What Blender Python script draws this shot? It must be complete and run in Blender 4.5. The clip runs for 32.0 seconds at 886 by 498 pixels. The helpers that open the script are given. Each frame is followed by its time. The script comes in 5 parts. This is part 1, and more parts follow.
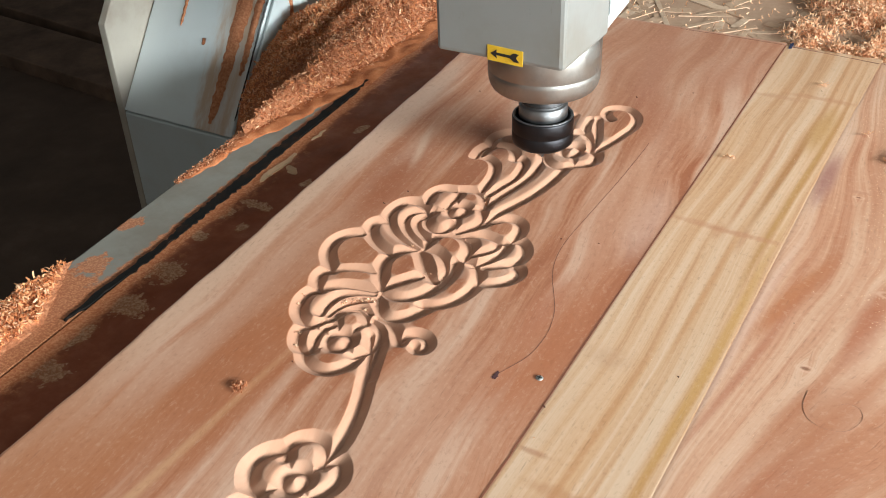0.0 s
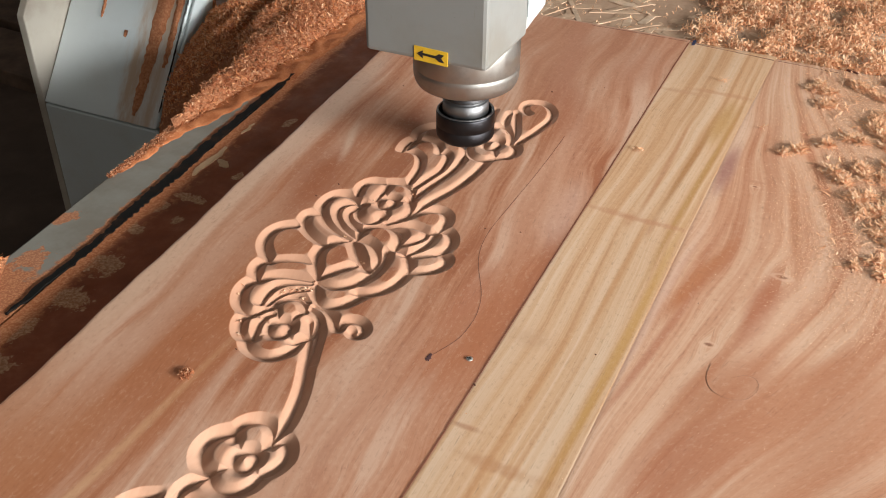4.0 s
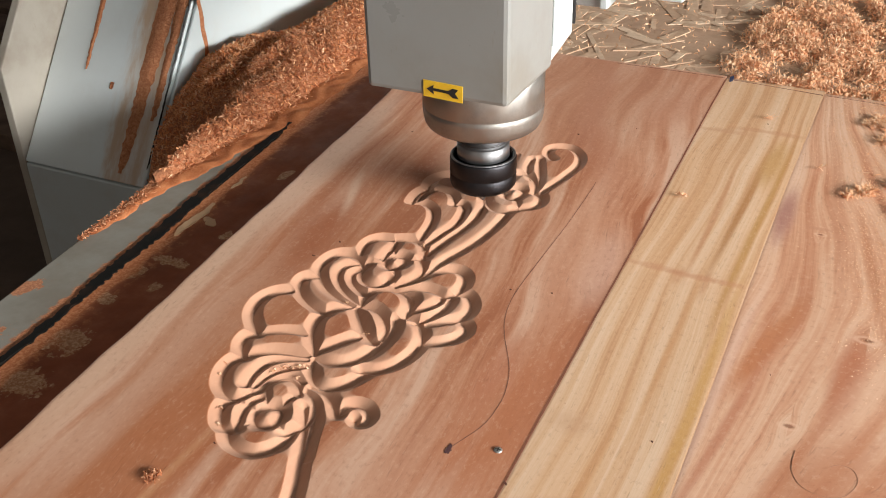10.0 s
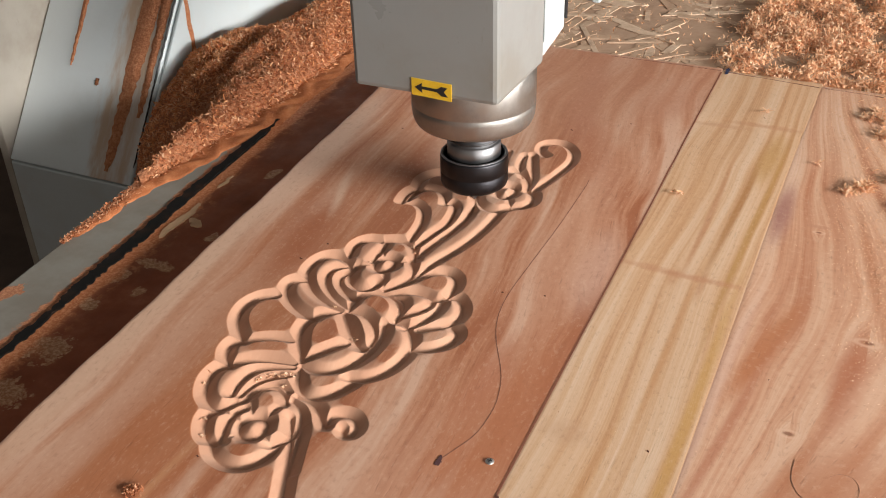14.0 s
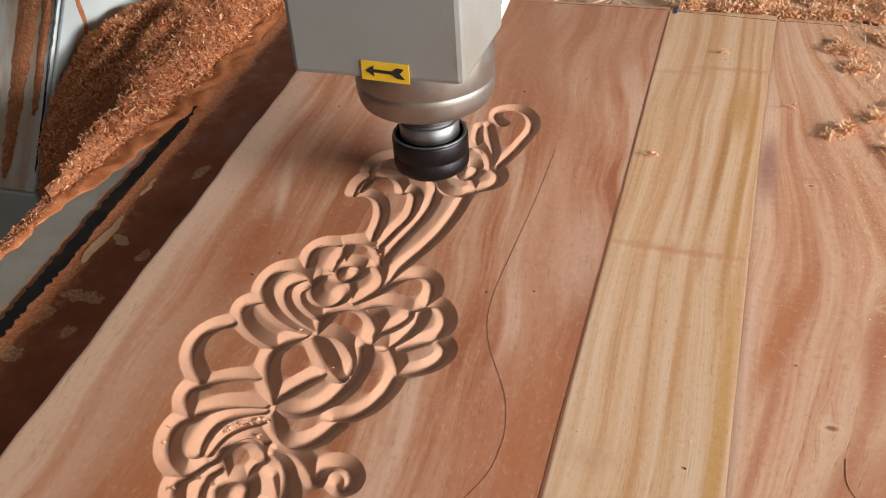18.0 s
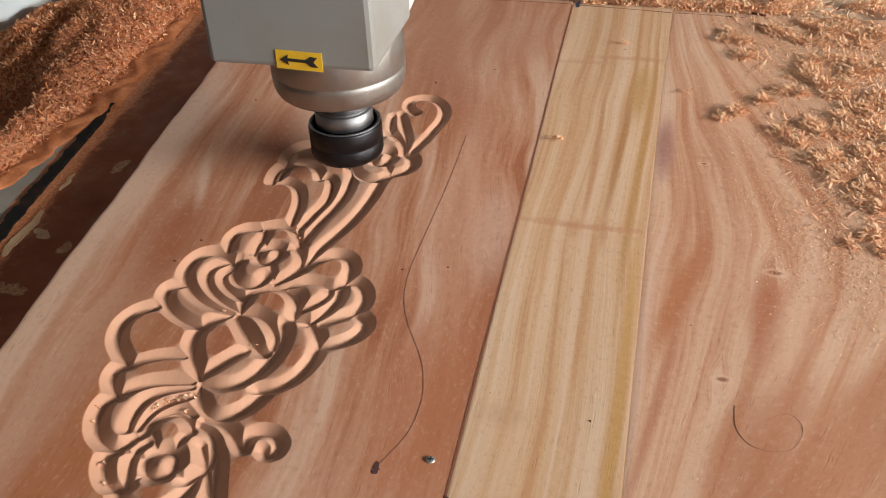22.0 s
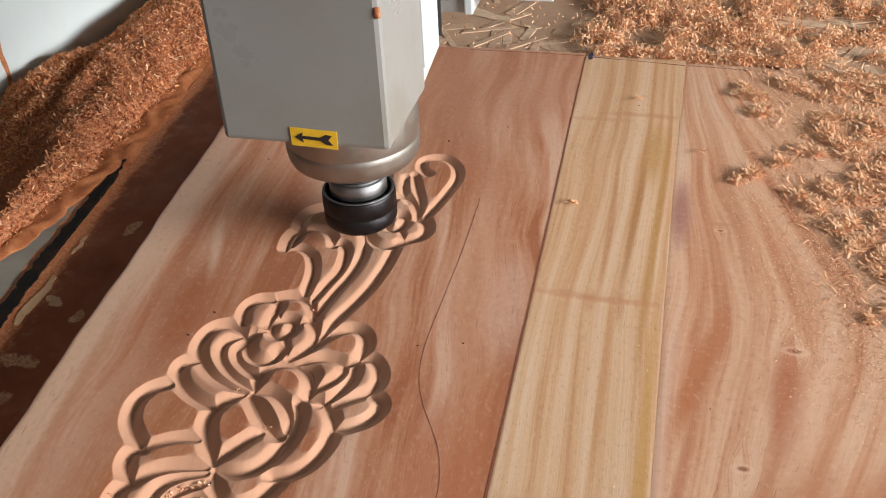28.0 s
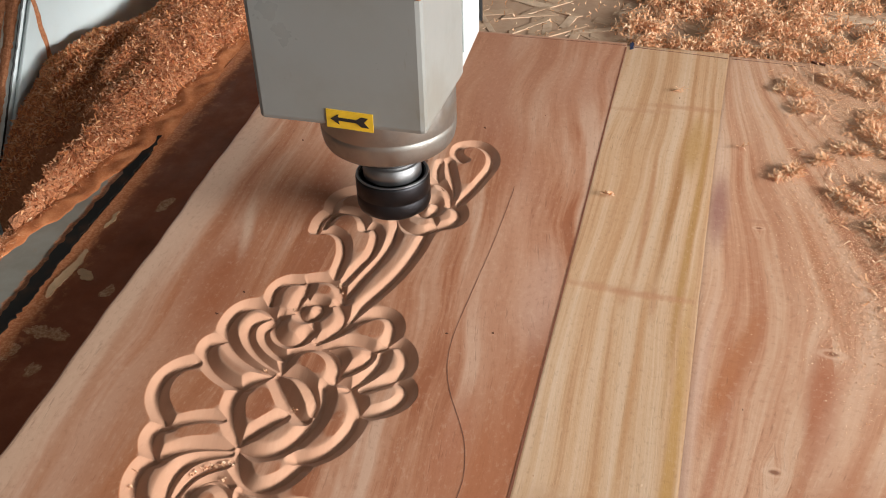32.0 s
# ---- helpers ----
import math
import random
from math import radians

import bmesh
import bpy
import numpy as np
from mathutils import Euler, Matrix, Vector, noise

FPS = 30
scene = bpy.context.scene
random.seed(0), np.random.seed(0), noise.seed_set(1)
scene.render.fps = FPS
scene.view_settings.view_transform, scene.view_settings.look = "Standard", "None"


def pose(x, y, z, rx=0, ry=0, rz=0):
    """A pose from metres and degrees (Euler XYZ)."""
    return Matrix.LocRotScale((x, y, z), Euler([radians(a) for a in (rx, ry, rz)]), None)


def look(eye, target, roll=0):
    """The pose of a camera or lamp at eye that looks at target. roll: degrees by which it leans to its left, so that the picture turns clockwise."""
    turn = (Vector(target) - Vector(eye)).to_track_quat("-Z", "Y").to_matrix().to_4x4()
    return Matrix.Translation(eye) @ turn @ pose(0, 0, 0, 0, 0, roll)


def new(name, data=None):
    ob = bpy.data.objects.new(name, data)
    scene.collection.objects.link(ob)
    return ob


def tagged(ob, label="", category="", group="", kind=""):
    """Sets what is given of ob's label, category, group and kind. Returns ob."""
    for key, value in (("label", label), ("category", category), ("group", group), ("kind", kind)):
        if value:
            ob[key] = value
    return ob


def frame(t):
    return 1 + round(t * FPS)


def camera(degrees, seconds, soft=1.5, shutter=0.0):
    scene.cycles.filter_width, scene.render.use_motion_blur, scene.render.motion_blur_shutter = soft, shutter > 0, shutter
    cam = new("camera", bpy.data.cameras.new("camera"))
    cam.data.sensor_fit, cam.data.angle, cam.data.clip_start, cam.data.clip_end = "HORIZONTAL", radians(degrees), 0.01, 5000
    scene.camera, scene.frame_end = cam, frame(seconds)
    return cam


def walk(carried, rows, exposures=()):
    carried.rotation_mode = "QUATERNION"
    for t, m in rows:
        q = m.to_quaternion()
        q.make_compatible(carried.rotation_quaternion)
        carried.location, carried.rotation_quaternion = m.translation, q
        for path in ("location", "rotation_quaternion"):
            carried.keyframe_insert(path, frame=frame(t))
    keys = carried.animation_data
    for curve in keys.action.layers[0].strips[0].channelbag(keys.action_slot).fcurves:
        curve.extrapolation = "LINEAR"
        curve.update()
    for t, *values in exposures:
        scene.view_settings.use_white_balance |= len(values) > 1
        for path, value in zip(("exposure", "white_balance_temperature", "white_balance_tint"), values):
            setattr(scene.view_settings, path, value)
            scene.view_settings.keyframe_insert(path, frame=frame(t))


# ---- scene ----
# The camera: hand-held beside the machine, metres and degrees
PATH = [
    (0, 0.17453, -0.38757, 0.36714, 56.802, 1.933, 30.254),
    (0.5, 0.16730, -0.39689, 0.37542, 55.510, 2.100, 30.195),
    (1, 0.16721, -0.40111, 0.37605, 54.195, 1.431, 28.682),
    (1.5, 0.17184, -0.39553, 0.37350, 53.939, 1.145, 27.483),
    (2, 0.17626, -0.39234, 0.37179, 53.630, 0.866, 26.918),
    (2.5, 0.17630, -0.39081, 0.37204, 53.852, 0.909, 26.720),
    (4.5, 0.17929, -0.42550, 0.39722, 55.988, -0.476, 25.393),
    (5, 0.13619, -0.38966, 0.36181, 55.937, 0.244, 25.815),
    (5.5, 0.10583, -0.36339, 0.34701, 56.400, 1.084, 26.011),
    (6, 0.11691, -0.33106, 0.32814, 56.588, 1.455, 24.351),
    (6.5, 0.12385, -0.32743, 0.32588, 57.123, 1.172, 24.657),
    (7, 0.12237, -0.32704, 0.32925, 57.974, 1.195, 24.991),
    (7.5, 0.12502, -0.32320, 0.33226, 58.672, 1.371, 25.545),
    (8, 0.12583, -0.32552, 0.33426, 59.164, 1.793, 26.114),
    (8.5, 0.11254, -0.33242, 0.33465, 59.474, 2.276, 26.571),
    (9, 0.11527, -0.34293, 0.33855, 59.235, 1.898, 26.203),
    (9.5, 0.12880, -0.34579, 0.33837, 58.924, 1.527, 25.708),
    (10, 0.13820, -0.34243, 0.33920, 59.200, 1.136, 25.543),
    (10.5, 0.13665, -0.33823, 0.33631, 59.375, 1.103, 25.901),
    (11, 0.13111, -0.33897, 0.34072, 59.371, 1.271, 26.111),
    (11.5, 0.13141, -0.34059, 0.34027, 59.125, 1.317, 25.985),
    (12, 0.13453, -0.33712, 0.33926, 58.840, 1.298, 25.693),
    (12.5, 0.13800, -0.33167, 0.33751, 58.581, 1.275, 25.459),
    (13, 0.13759, -0.32669, 0.33738, 58.464, 1.291, 25.280),
    (13.5, 0.13613, -0.32615, 0.33900, 58.373, 1.307, 25.090),
    (14, 0.13410, -0.32520, 0.33855, 58.531, 1.390, 25.109),
    (14.5, 0.13212, -0.32136, 0.33563, 58.259, 1.488, 25.045),
    (16.5, 0.13012, -0.31732, 0.34585, 58.167, 1.379, 24.508),
    (17, 0.07912, -0.30131, 0.34169, 57.345, 3.206, 22.977),
    (17.5, 0.07276, -0.28808, 0.33892, 56.116, 3.445, 19.470),
    (18, 0.07257, -0.26767, 0.33211, 54.690, 3.463, 17.563),
    (18.5, 0.07012, -0.27446, 0.32381, 53.210, 3.767, 16.922),
    (19, 0.07375, -0.27696, 0.32242, 52.901, 4.136, 15.924),
    (19.5, 0.07722, -0.27951, 0.32703, 53.083, 3.765, 15.332),
    (20, 0.08315, -0.28699, 0.33007, 53.433, 3.075, 14.394),
    (20.5, 0.08208, -0.28385, 0.33112, 53.854, 2.641, 13.521),
    (21, 0.08431, -0.28544, 0.33271, 54.386, 2.439, 13.091),
    (21.5, 0.08292, -0.29042, 0.33427, 54.573, 2.308, 13.074),
    (22, 0.08511, -0.29525, 0.33540, 54.711, 2.269, 12.887),
    (22.5, 0.08481, -0.29707, 0.33576, 54.590, 2.324, 12.930),
    (23, 0.07947, -0.29406, 0.33729, 54.514, 2.581, 13.196),
    (23.5, 0.08164, -0.29478, 0.33829, 54.494, 2.876, 13.342),
    (24, 0.08459, -0.28888, 0.33927, 54.545, 3.024, 13.329),
    (24.5, 0.08812, -0.28253, 0.33904, 54.664, 3.010, 13.212),
    (25, 0.09288, -0.28578, 0.34078, 54.681, 2.621, 13.174),
    (25.5, 0.08501, -0.27360, 0.34708, 54.621, 2.660, 13.653),
    (27.5, 0.07340, -0.28006, 0.36406, 55.414, 2.530, 13.421),
    (28, 0.07608, -0.27201, 0.36286, 55.471, 2.488, 13.247),
    (28.5, 0.07203, -0.26394, 0.35682, 54.955, 2.008, 13.958),
    (29, 0.07269, -0.25995, 0.35708, 54.819, 1.314, 15.175),
    (29.5, 0.06751, -0.26520, 0.36093, 54.958, 1.198, 16.255),
    (30, 0.07118, -0.26142, 0.36025, 54.785, 1.572, 16.584),
    (30.5, 0.07145, -0.26613, 0.36030, 54.602, 1.691, 16.387),
    (31, 0.07556, -0.26740, 0.36227, 54.751, 1.568, 16.020),
    (31.5, 0.07595, -0.26652, 0.36161, 54.990, 1.908, 15.912),
    (32, 0.07260, -0.26705, 0.35982, 54.751, 1.763, 15.836),
]
cam = camera(49.07, 32.0, soft=1.0, shutter=0.0)
EXPOSURE = [(0, 0.34, 5950, 1), (1, 0.02, 6400, 8), (2, 0.07, 6400, 8), (5, 0.2, 6200, 5), (6, 0.28, 6150, 4), (7, 0.15, 6400, 8), (8, 0.28, 6300, 7), (9, 0.2, 6430, 8), (10, 0.2, 6430, 8), (11, 0.18, 6430, 8), (12, 0.06, 6600, 11), (13, 0.0, 6550, 11), (14, 0.08, 6500, 10), (17, 0.44, 5650, -3), (18, 0, 6500, 10), (19, -0.1, 6400, 9), (25, -0.1, 6450, 9), (28, -0.02, 6400, 9), (29, 0, 6400, 8), (30, -0.03, 6400, 8), (31, 0.08, 6250, 5), (32, 0, 6350, 7)]
walk(cam, [(t, pose(*p)) for t, *p in PATH], EXPOSURE)

# ---- world and light: a workshop with a wide door open to daylight ----
world = bpy.data.worlds.new("world")
scene.world = world
world.use_nodes = True
wn = world.node_tree.nodes
sky = wn.new("ShaderNodeTexSky")
sky.sky_type = "NISHITA"
sky.sun_disc = False
sky.sun_elevation = radians(40)
sky.sun_rotation = radians(115)
wn["Background"].inputs["Strength"].default_value = 0.012
world.node_tree.links.new(sky.outputs[0], wn["Background"].inputs["Color"])


def area(name, eye, target, w, h, power, colour):
    d = bpy.data.lights.new(name, "AREA")
    d.shape, d.size, d.size_y, d.energy, d.color = "RECTANGLE", w, h, power, colour
    ob = new(name, d)
    ob.matrix_world = look(eye, target)
    return ob


# daylight in the door's opening, beside and a little in front of the machine
area("door_daylight", (2.92, -0.48, 0.86), (-0.12, 0.2, 0.0), 2.5, 0.34, 252, (1.0, 0.98, 0.955))
# added fill overhead, beside the machine, to lift the dark floor
area("roof_fill", (-2.0, 0.2, 2.55), (-1.7, 0.5, -0.8), 1.2, 1.2, 2.4, (1.0, 0.97, 0.93))
# added fill from the south, for the faces turned away from the door
area("south_fill", (-0.9, -3.93, 1.35), (-0.4, 0.3, 0.0), 1.6, 1.0, 7, (1.0, 0.86, 0.71))
scene.view_settings.exposure = 0.0


# ---- materials ----
class Nodes:
    """Short forms for building a node material."""

    def __init__(self, name, rough=0.6, metal=0.0):
        self.m = bpy.data.materials.new(name)
        self.m.use_nodes = True
        self.t = self.m.node_tree
        self.b = self.t.nodes["Principled BSDF"]
        self.b.inputs["Roughness"].default_value = rough
        self.b.inputs["Metallic"].default_value = metal
        self.pos = self.add("ShaderNodeNewGeometry").outputs["Position"]

    def add(self, kind, **kw):
        n = self.t.nodes.new(kind)
        for k, v in kw.items():
            if k == "operation":
                n.operation = v
            elif k == "blend":
                n.blend_type = v
        return n

    def link(self, a, b):
        self.t.links.new(a, b)

    def put(self, socket, v):
        if isinstance(v, bpy.types.NodeSocket):
            self.link(v, socket)
        elif isinstance(v, (tuple, list)) and len(v) == 3 and socket.type == "RGBA":
            socket.default_value = (*v, 1)
        else:
            socket.default_value = v

    def math(self, op, a, b=0.0, c=0.0):
        n = self.add("ShaderNodeMath", operation=op)
        for s, v in zip(n.inputs, (a, b, c)):
            self.put(s, v)
        return n.outputs[0]

    def vec(self, op, a, b):
        n = self.add("ShaderNodeVectorMath", operation=op)
        self.put(n.inputs[0], a)
        self.put(n.inputs[1], b)
        return n.outputs["Value"] if op in ("LENGTH", "DISTANCE") else n.outputs[0]

    def noise(self, where, scale=1.0, detail=3.0, rough=0.5, distort=0.0):
        n = self.add("ShaderNodeTexNoise")
        self.put(n.inputs["Vector"], where)
        n.inputs["Scale"].default_value = scale
        n.inputs["Detail"].default_value = detail
        n.inputs["Roughness"].default_value = rough
        n.inputs["Distortion"].default_value = distort
        return n.outputs[0]

    def span(self, v, a, b, lo=0.0, hi=1.0):
        n = self.add("ShaderNodeMapRange")
        n.interpolation_type = "SMOOTHSTEP"
        for s, x in zip(n.inputs, (v, a, b, lo, hi)):
            self.put(s, x)
        return n.outputs[0]

    def ramp(self, v, stops):
        n = self.add("ShaderNodeValToRGB")
        e = n.color_ramp.elements
        while len(e) < len(stops):
            e.new(0.5)
        for x, (p, c) in zip(e, stops):
            x.position, x.color = p, (*c, 1)
        self.put(n.inputs[0], v)
        return n.outputs[0]

    def mix(self, f, a, b, blend="MIX"):
        n = self.add("ShaderNodeMixRGB", blend=blend)
        for s, v in zip(n.inputs, (f, a, b)):
            self.put(s, v)
        return n.outputs[0]

    def bump(self, height, strength, distance=0.001):
        n = self.add("ShaderNodeBump")
        n.inputs["Strength"].default_value = strength
        n.inputs["Distance"].default_value = distance
        self.link(height, n.inputs["Height"])
        self.link(n.outputs[0], self.b.inputs["Normal"])

    def done(self, colour, rough=None):
        self.put(self.b.inputs["Base Color"], colour)
        if rough is not None:
            self.put(self.b.inputs["Roughness"], rough)
        return self.m


def wood(name, stops, seed, warp, grain, stretch, blobs, cut=None, rings=(80, 0.08), pores=0.3, flow=None, lean=0.0, knots=(), fuzz=0.15):
    """Planed timber with its grain along y. blobs: (x, y, half width, half length, lean, colour, strength).
    flow: (x0, width, a, b), a bend of the grain that grows away from x0; knots: (x, y, radius)."""
    n = Nodes(name, 0.5)
    p = n.vec("ADD", n.pos, (0, 0, seed))
    sep = n.add("ShaderNodeSeparateXYZ")
    n.link(n.pos, sep.inputs[0])
    x, y = sep.outputs[0], sep.outputs[1]
    slow = n.noise(n.vec("MULTIPLY", p, (6, 3.2, 1)), 1.0, 2.0)
    slow2 = n.noise(n.vec("MULTIPLY", p, (22, 9, 1)), 1.0, 2.0)
    sway = n.math("ADD", n.math("MULTIPLY", n.math("SUBTRACT", slow, 0.5), warp), n.math("MULTIPLY", n.math("SUBTRACT", slow2, 0.5), warp * 0.13))
    shift = n.math("MULTIPLY_ADD", y, lean, sway)
    if flow:
        x0, width, fa, fb = flow
        g = n.math("MINIMUM", n.math("MAXIMUM", n.math("DIVIDE", n.math("SUBTRACT", x, x0), width), 0.1), 1.5)
        h = n.math("MULTIPLY", y, n.math("MULTIPLY_ADD", y, fb, fa))
        shift = n.math("SUBTRACT", shift, n.math("MULTIPLY", g, h))
    for kx, ky, kr in knots:
        # the grain parts round a knot
        dx, dy = n.math("SUBTRACT", x, kx), n.math("SUBTRACT", y, ky)
        r2 = n.math("ADD", n.math("POWER", n.math("DIVIDE", dx, kr * 1.6), 2.0), n.math("POWER", n.math("DIVIDE", dy, kr * 2.6), 2.0))
        shift = n.math("SUBTRACT", shift, n.math("MULTIPLY", n.math("SIGN", dx), n.math("MULTIPLY", n.math("EXPONENT", n.math("MULTIPLY", r2, -1.0)), kr * 0.8)))
    comb = n.add("ShaderNodeCombineXYZ")
    n.link(shift, comb.inputs[0])
    q = n.vec("ADD", p, comb.outputs[0])
    broad = n.noise(n.vec("MULTIPLY", q, (grain, grain * stretch, 1)), 1.0, 2.5, 0.5)
    mid = n.noise(n.vec("MULTIPLY", q, (grain * 3.0, grain * stretch * 2.0, 1)), 1.0, 2.5, 0.5)
    fine = n.noise(n.vec("MULTIPLY", q, (grain * 11, grain * stretch * 4, 1)), 1.0, 3.0, 0.6)
    mixed = n.math("ADD", n.math("MULTIPLY", broad, 0.52), n.math("ADD", n.math("MULTIPLY", mid, 0.27), n.math("MULTIPLY", fine, 0.21)))
    # growth rings, which come and go
    qx = n.add("ShaderNodeSeparateXYZ")
    n.link(q, qx.inputs[0])
    turn = n.math("ADD", n.math("MULTIPLY", qx.outputs[0], rings[0] * 6.283), n.math("MULTIPLY", broad, 11.0))
    strong = n.noise(n.vec("MULTIPLY", p, (17, 6, 1)), 1.0, 2.0)
    mixed = n.math("ADD", mixed, n.math("MULTIPLY", n.math("SINE", turn), n.span(strong, 0.42, 0.62, rings[1] * 0.05, rings[1])))
    colour = n.ramp(mixed, stops)
    for bx, by, rx, ry, bl, c, s in blobs:
        # bl: how far the patch runs sideways for each metre along the board
        dy = n.math("SUBTRACT", y, by)
        dx = n.math("SUBTRACT", n.math("ADD", x, n.math("MULTIPLY", sway, 0.35)), n.math("MULTIPLY_ADD", dy, bl, bx))
        r = n.math("SQRT", n.math("ADD", n.math("POWER", n.math("DIVIDE", dx, rx), 2.0), n.math("POWER", n.math("DIVIDE", dy, ry), 2.0)))
        r = n.math("ADD", r, n.math("MULTIPLY", n.math("SUBTRACT", broad, 0.5), 0.9))
        colour = n.mix(n.span(r, 0.25, 1.15, s, 0.0), colour, c)
    # pores: short dark dashes along the grain, thicker in some places
    where = n.noise(n.vec("MULTIPLY", p, (20, 9, 1)), 1.0, 2.0)
    dash = n.noise(n.vec("MULTIPLY", q, (800, 70, 1)), 1.0, 2.0, 0.5)
    pore = n.math("MULTIPLY", n.span(dash, 0.60, 0.76), n.span(where, 0.4, 0.65, pores * 0.3, pores))
    colour = n.mix(pore, colour, n.mix(0.6, colour, (0.09, 0.03, 0.015)))
    tick = n.noise(n.vec("MULTIPLY", q, (260, 60, 1)), 1.0, 2.0, 0.5)
    colour = n.mix(n.span(tick, 0.735, 0.78, 0.0, 0.25), colour, (0.20, 0.07, 0.035))
    mott = n.noise(n.vec("MULTIPLY", n.pos, (60, 30, 30)), 1.0, 4.0, 0.6)
    colour = n.mix(n.span(mott, 0.35, 0.75, 0.0, 0.14), colour, n.mix(0.5, colour, (0.66, 0.42, 0.28)))
    fleck = n.noise(n.vec("MULTIPLY", q, (420, 210, 1)), 1.0, 4.0, 0.7)
    colour = n.mix(n.span(fleck, 0.52, 0.70, 0.0, 0.32), colour, n.mix(0.5, colour, (0.80, 0.58, 0.42)))
    colour = n.mix(n.span(fleck, 0.46, 0.31, 0.0, 0.4), colour, n.mix(0.5, colour, (0.26, 0.09, 0.04)))
    dust = n.noise(n.vec("MULTIPLY", n.pos, (700, 700, 700)), 1.0, 2.0, 0.6)
    patch = n.noise(n.vec("MULTIPLY", n.pos, (9, 9, 9)), 1.0, 3.0, 0.6)
    colour = n.mix(n.math("MULTIPLY", n.span(dust, 0.66, 0.74), n.span(patch, 0.5, 0.7, 0.0, 0.15)), colour, (0.70, 0.46, 0.31))
    for kx, ky, kr in knots:
        d = n.vec("DISTANCE", n.vec("MULTIPLY", n.pos, (1.0, 1.9, 0.0)), (kx, ky * 1.9, 0.0))
        d = n.math("ADD", d, n.math("MULTIPLY", n.math("SUBTRACT", mott, 0.5), kr * 0.8))
        colour = n.mix(n.span(d, kr * 0.25, kr * 0.75, 0.8, 0.0), colour, (0.22, 0.085, 0.045))
        colour = n.mix(n.math("MULTIPLY", n.span(d, kr * 0.7, kr * 1.0, 0.0, 0.5), n.span(d, kr * 1.7, kr * 1.1)), colour, (0.72, 0.47, 0.33))
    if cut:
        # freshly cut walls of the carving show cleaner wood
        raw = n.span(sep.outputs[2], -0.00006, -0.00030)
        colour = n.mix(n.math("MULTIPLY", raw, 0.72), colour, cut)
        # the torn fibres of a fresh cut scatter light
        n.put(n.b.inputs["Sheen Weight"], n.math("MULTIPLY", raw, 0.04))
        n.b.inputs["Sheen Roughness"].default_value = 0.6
    n.bump(n.math("SUBTRACT", n.math("ADD", n.math("MULTIPLY", fleck, fuzz), n.math("ADD", n.math("MULTIPLY", fine, 0.4), n.math("MULTIPLY", mott, 0.3))), n.math("MULTIPLY", pore, 1.2)), 0.2, 0.0008)
    n.b.inputs["Specular IOR Level"].default_value = 0.27
    return n.done(colour, n.span(mott, 0.2, 0.8, 0.40, 0.58))


RED = (0.44, 0.155, 0.070)
M_board1 = wood(
    "reddish_board", [(0.415, (0.38, 0.136, 0.066)), (0.463, (0.49, 0.215, 0.118)), (0.512, (0.565, 0.29, 0.18)), (0.575, (0.655, 0.405, 0.285))],
    1.7, 0.075, 27, 0.12,
    [
        (-0.19, 0.03, 0.05, 0.40, -0.10, (0.42, 0.158, 0.072), 0.72),
        (-0.245, 0.05, 0.016, 0.40, -0.10, (0.67, 0.44, 0.31), 0.85),
        (-0.235, 0.09, 0.006, 0.28, -0.16, (0.48, 0.22, 0.12), 0.7),
        (-0.016, 0.02, 0.030, 0.11, 0.06, RED, 0.8),
        (-0.030, 0.06, 0.012, 0.05, 0.02, (0.45, 0.165, 0.085), 0.7),
        (-0.205, 0.150, 0.027, 0.085, -0.18, (0.37, 0.120, 0.052), 0.95),
        (-0.170, 0.285, 0.032, 0.07, -0.15, (0.39, 0.135, 0.062), 0.9),
        (-0.214, 0.215, 0.006, 0.045, -0.3, (0.64, 0.42, 0.30), 0.75),
        (-0.012, 0.19, 0.014, 0.06, -0.05, (0.64, 0.385, 0.28), 0.75),
        (-0.155, -0.07, 0.040, 0.12, -0.1, (0.42, 0.15, 0.065), 0.85),
        (-0.20, -0.20, 0.05, 0.14, -0.1, (0.45, 0.17, 0.072), 0.8),
        (-0.165, 0.345, 0.030, 0.10, -0.14, (0.63, 0.40, 0.285), 0.85),
        (-0.258, 0.25, 0.017, 0.17, -0.10, (0.66, 0.43, 0.31), 0.85),
        (-0.06, 0.36, 0.020, 0.12, -0.35, (0.43, 0.165, 0.09), 0.6),
        (-0.10, 0.47, 0.018, 0.14, -0.22, (0.43, 0.17, 0.10), 0.85),
        (-0.03, 0.47, 0.03, 0.06, 0.0, (0.49, 0.215, 0.13), 0.5),
        (-0.035, 0.22, 0.022, 0.16, -0.06, (0.58, 0.30, 0.19), 0.6),
        (-0.05, -0.12, 0.030, 0.16, 0.05, (0.59, 0.325, 0.215), 0.6),
        (-0.145, -0.2, 0.005, 0.2, 0.02, (0.64, 0.36, 0.19), 0.6),
        (-0.09, 0.50, 0.14, 0.16, 0.0, (0.51, 0.25, 0.155), 0.62),
    ],
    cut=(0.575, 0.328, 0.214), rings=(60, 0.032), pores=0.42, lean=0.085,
)
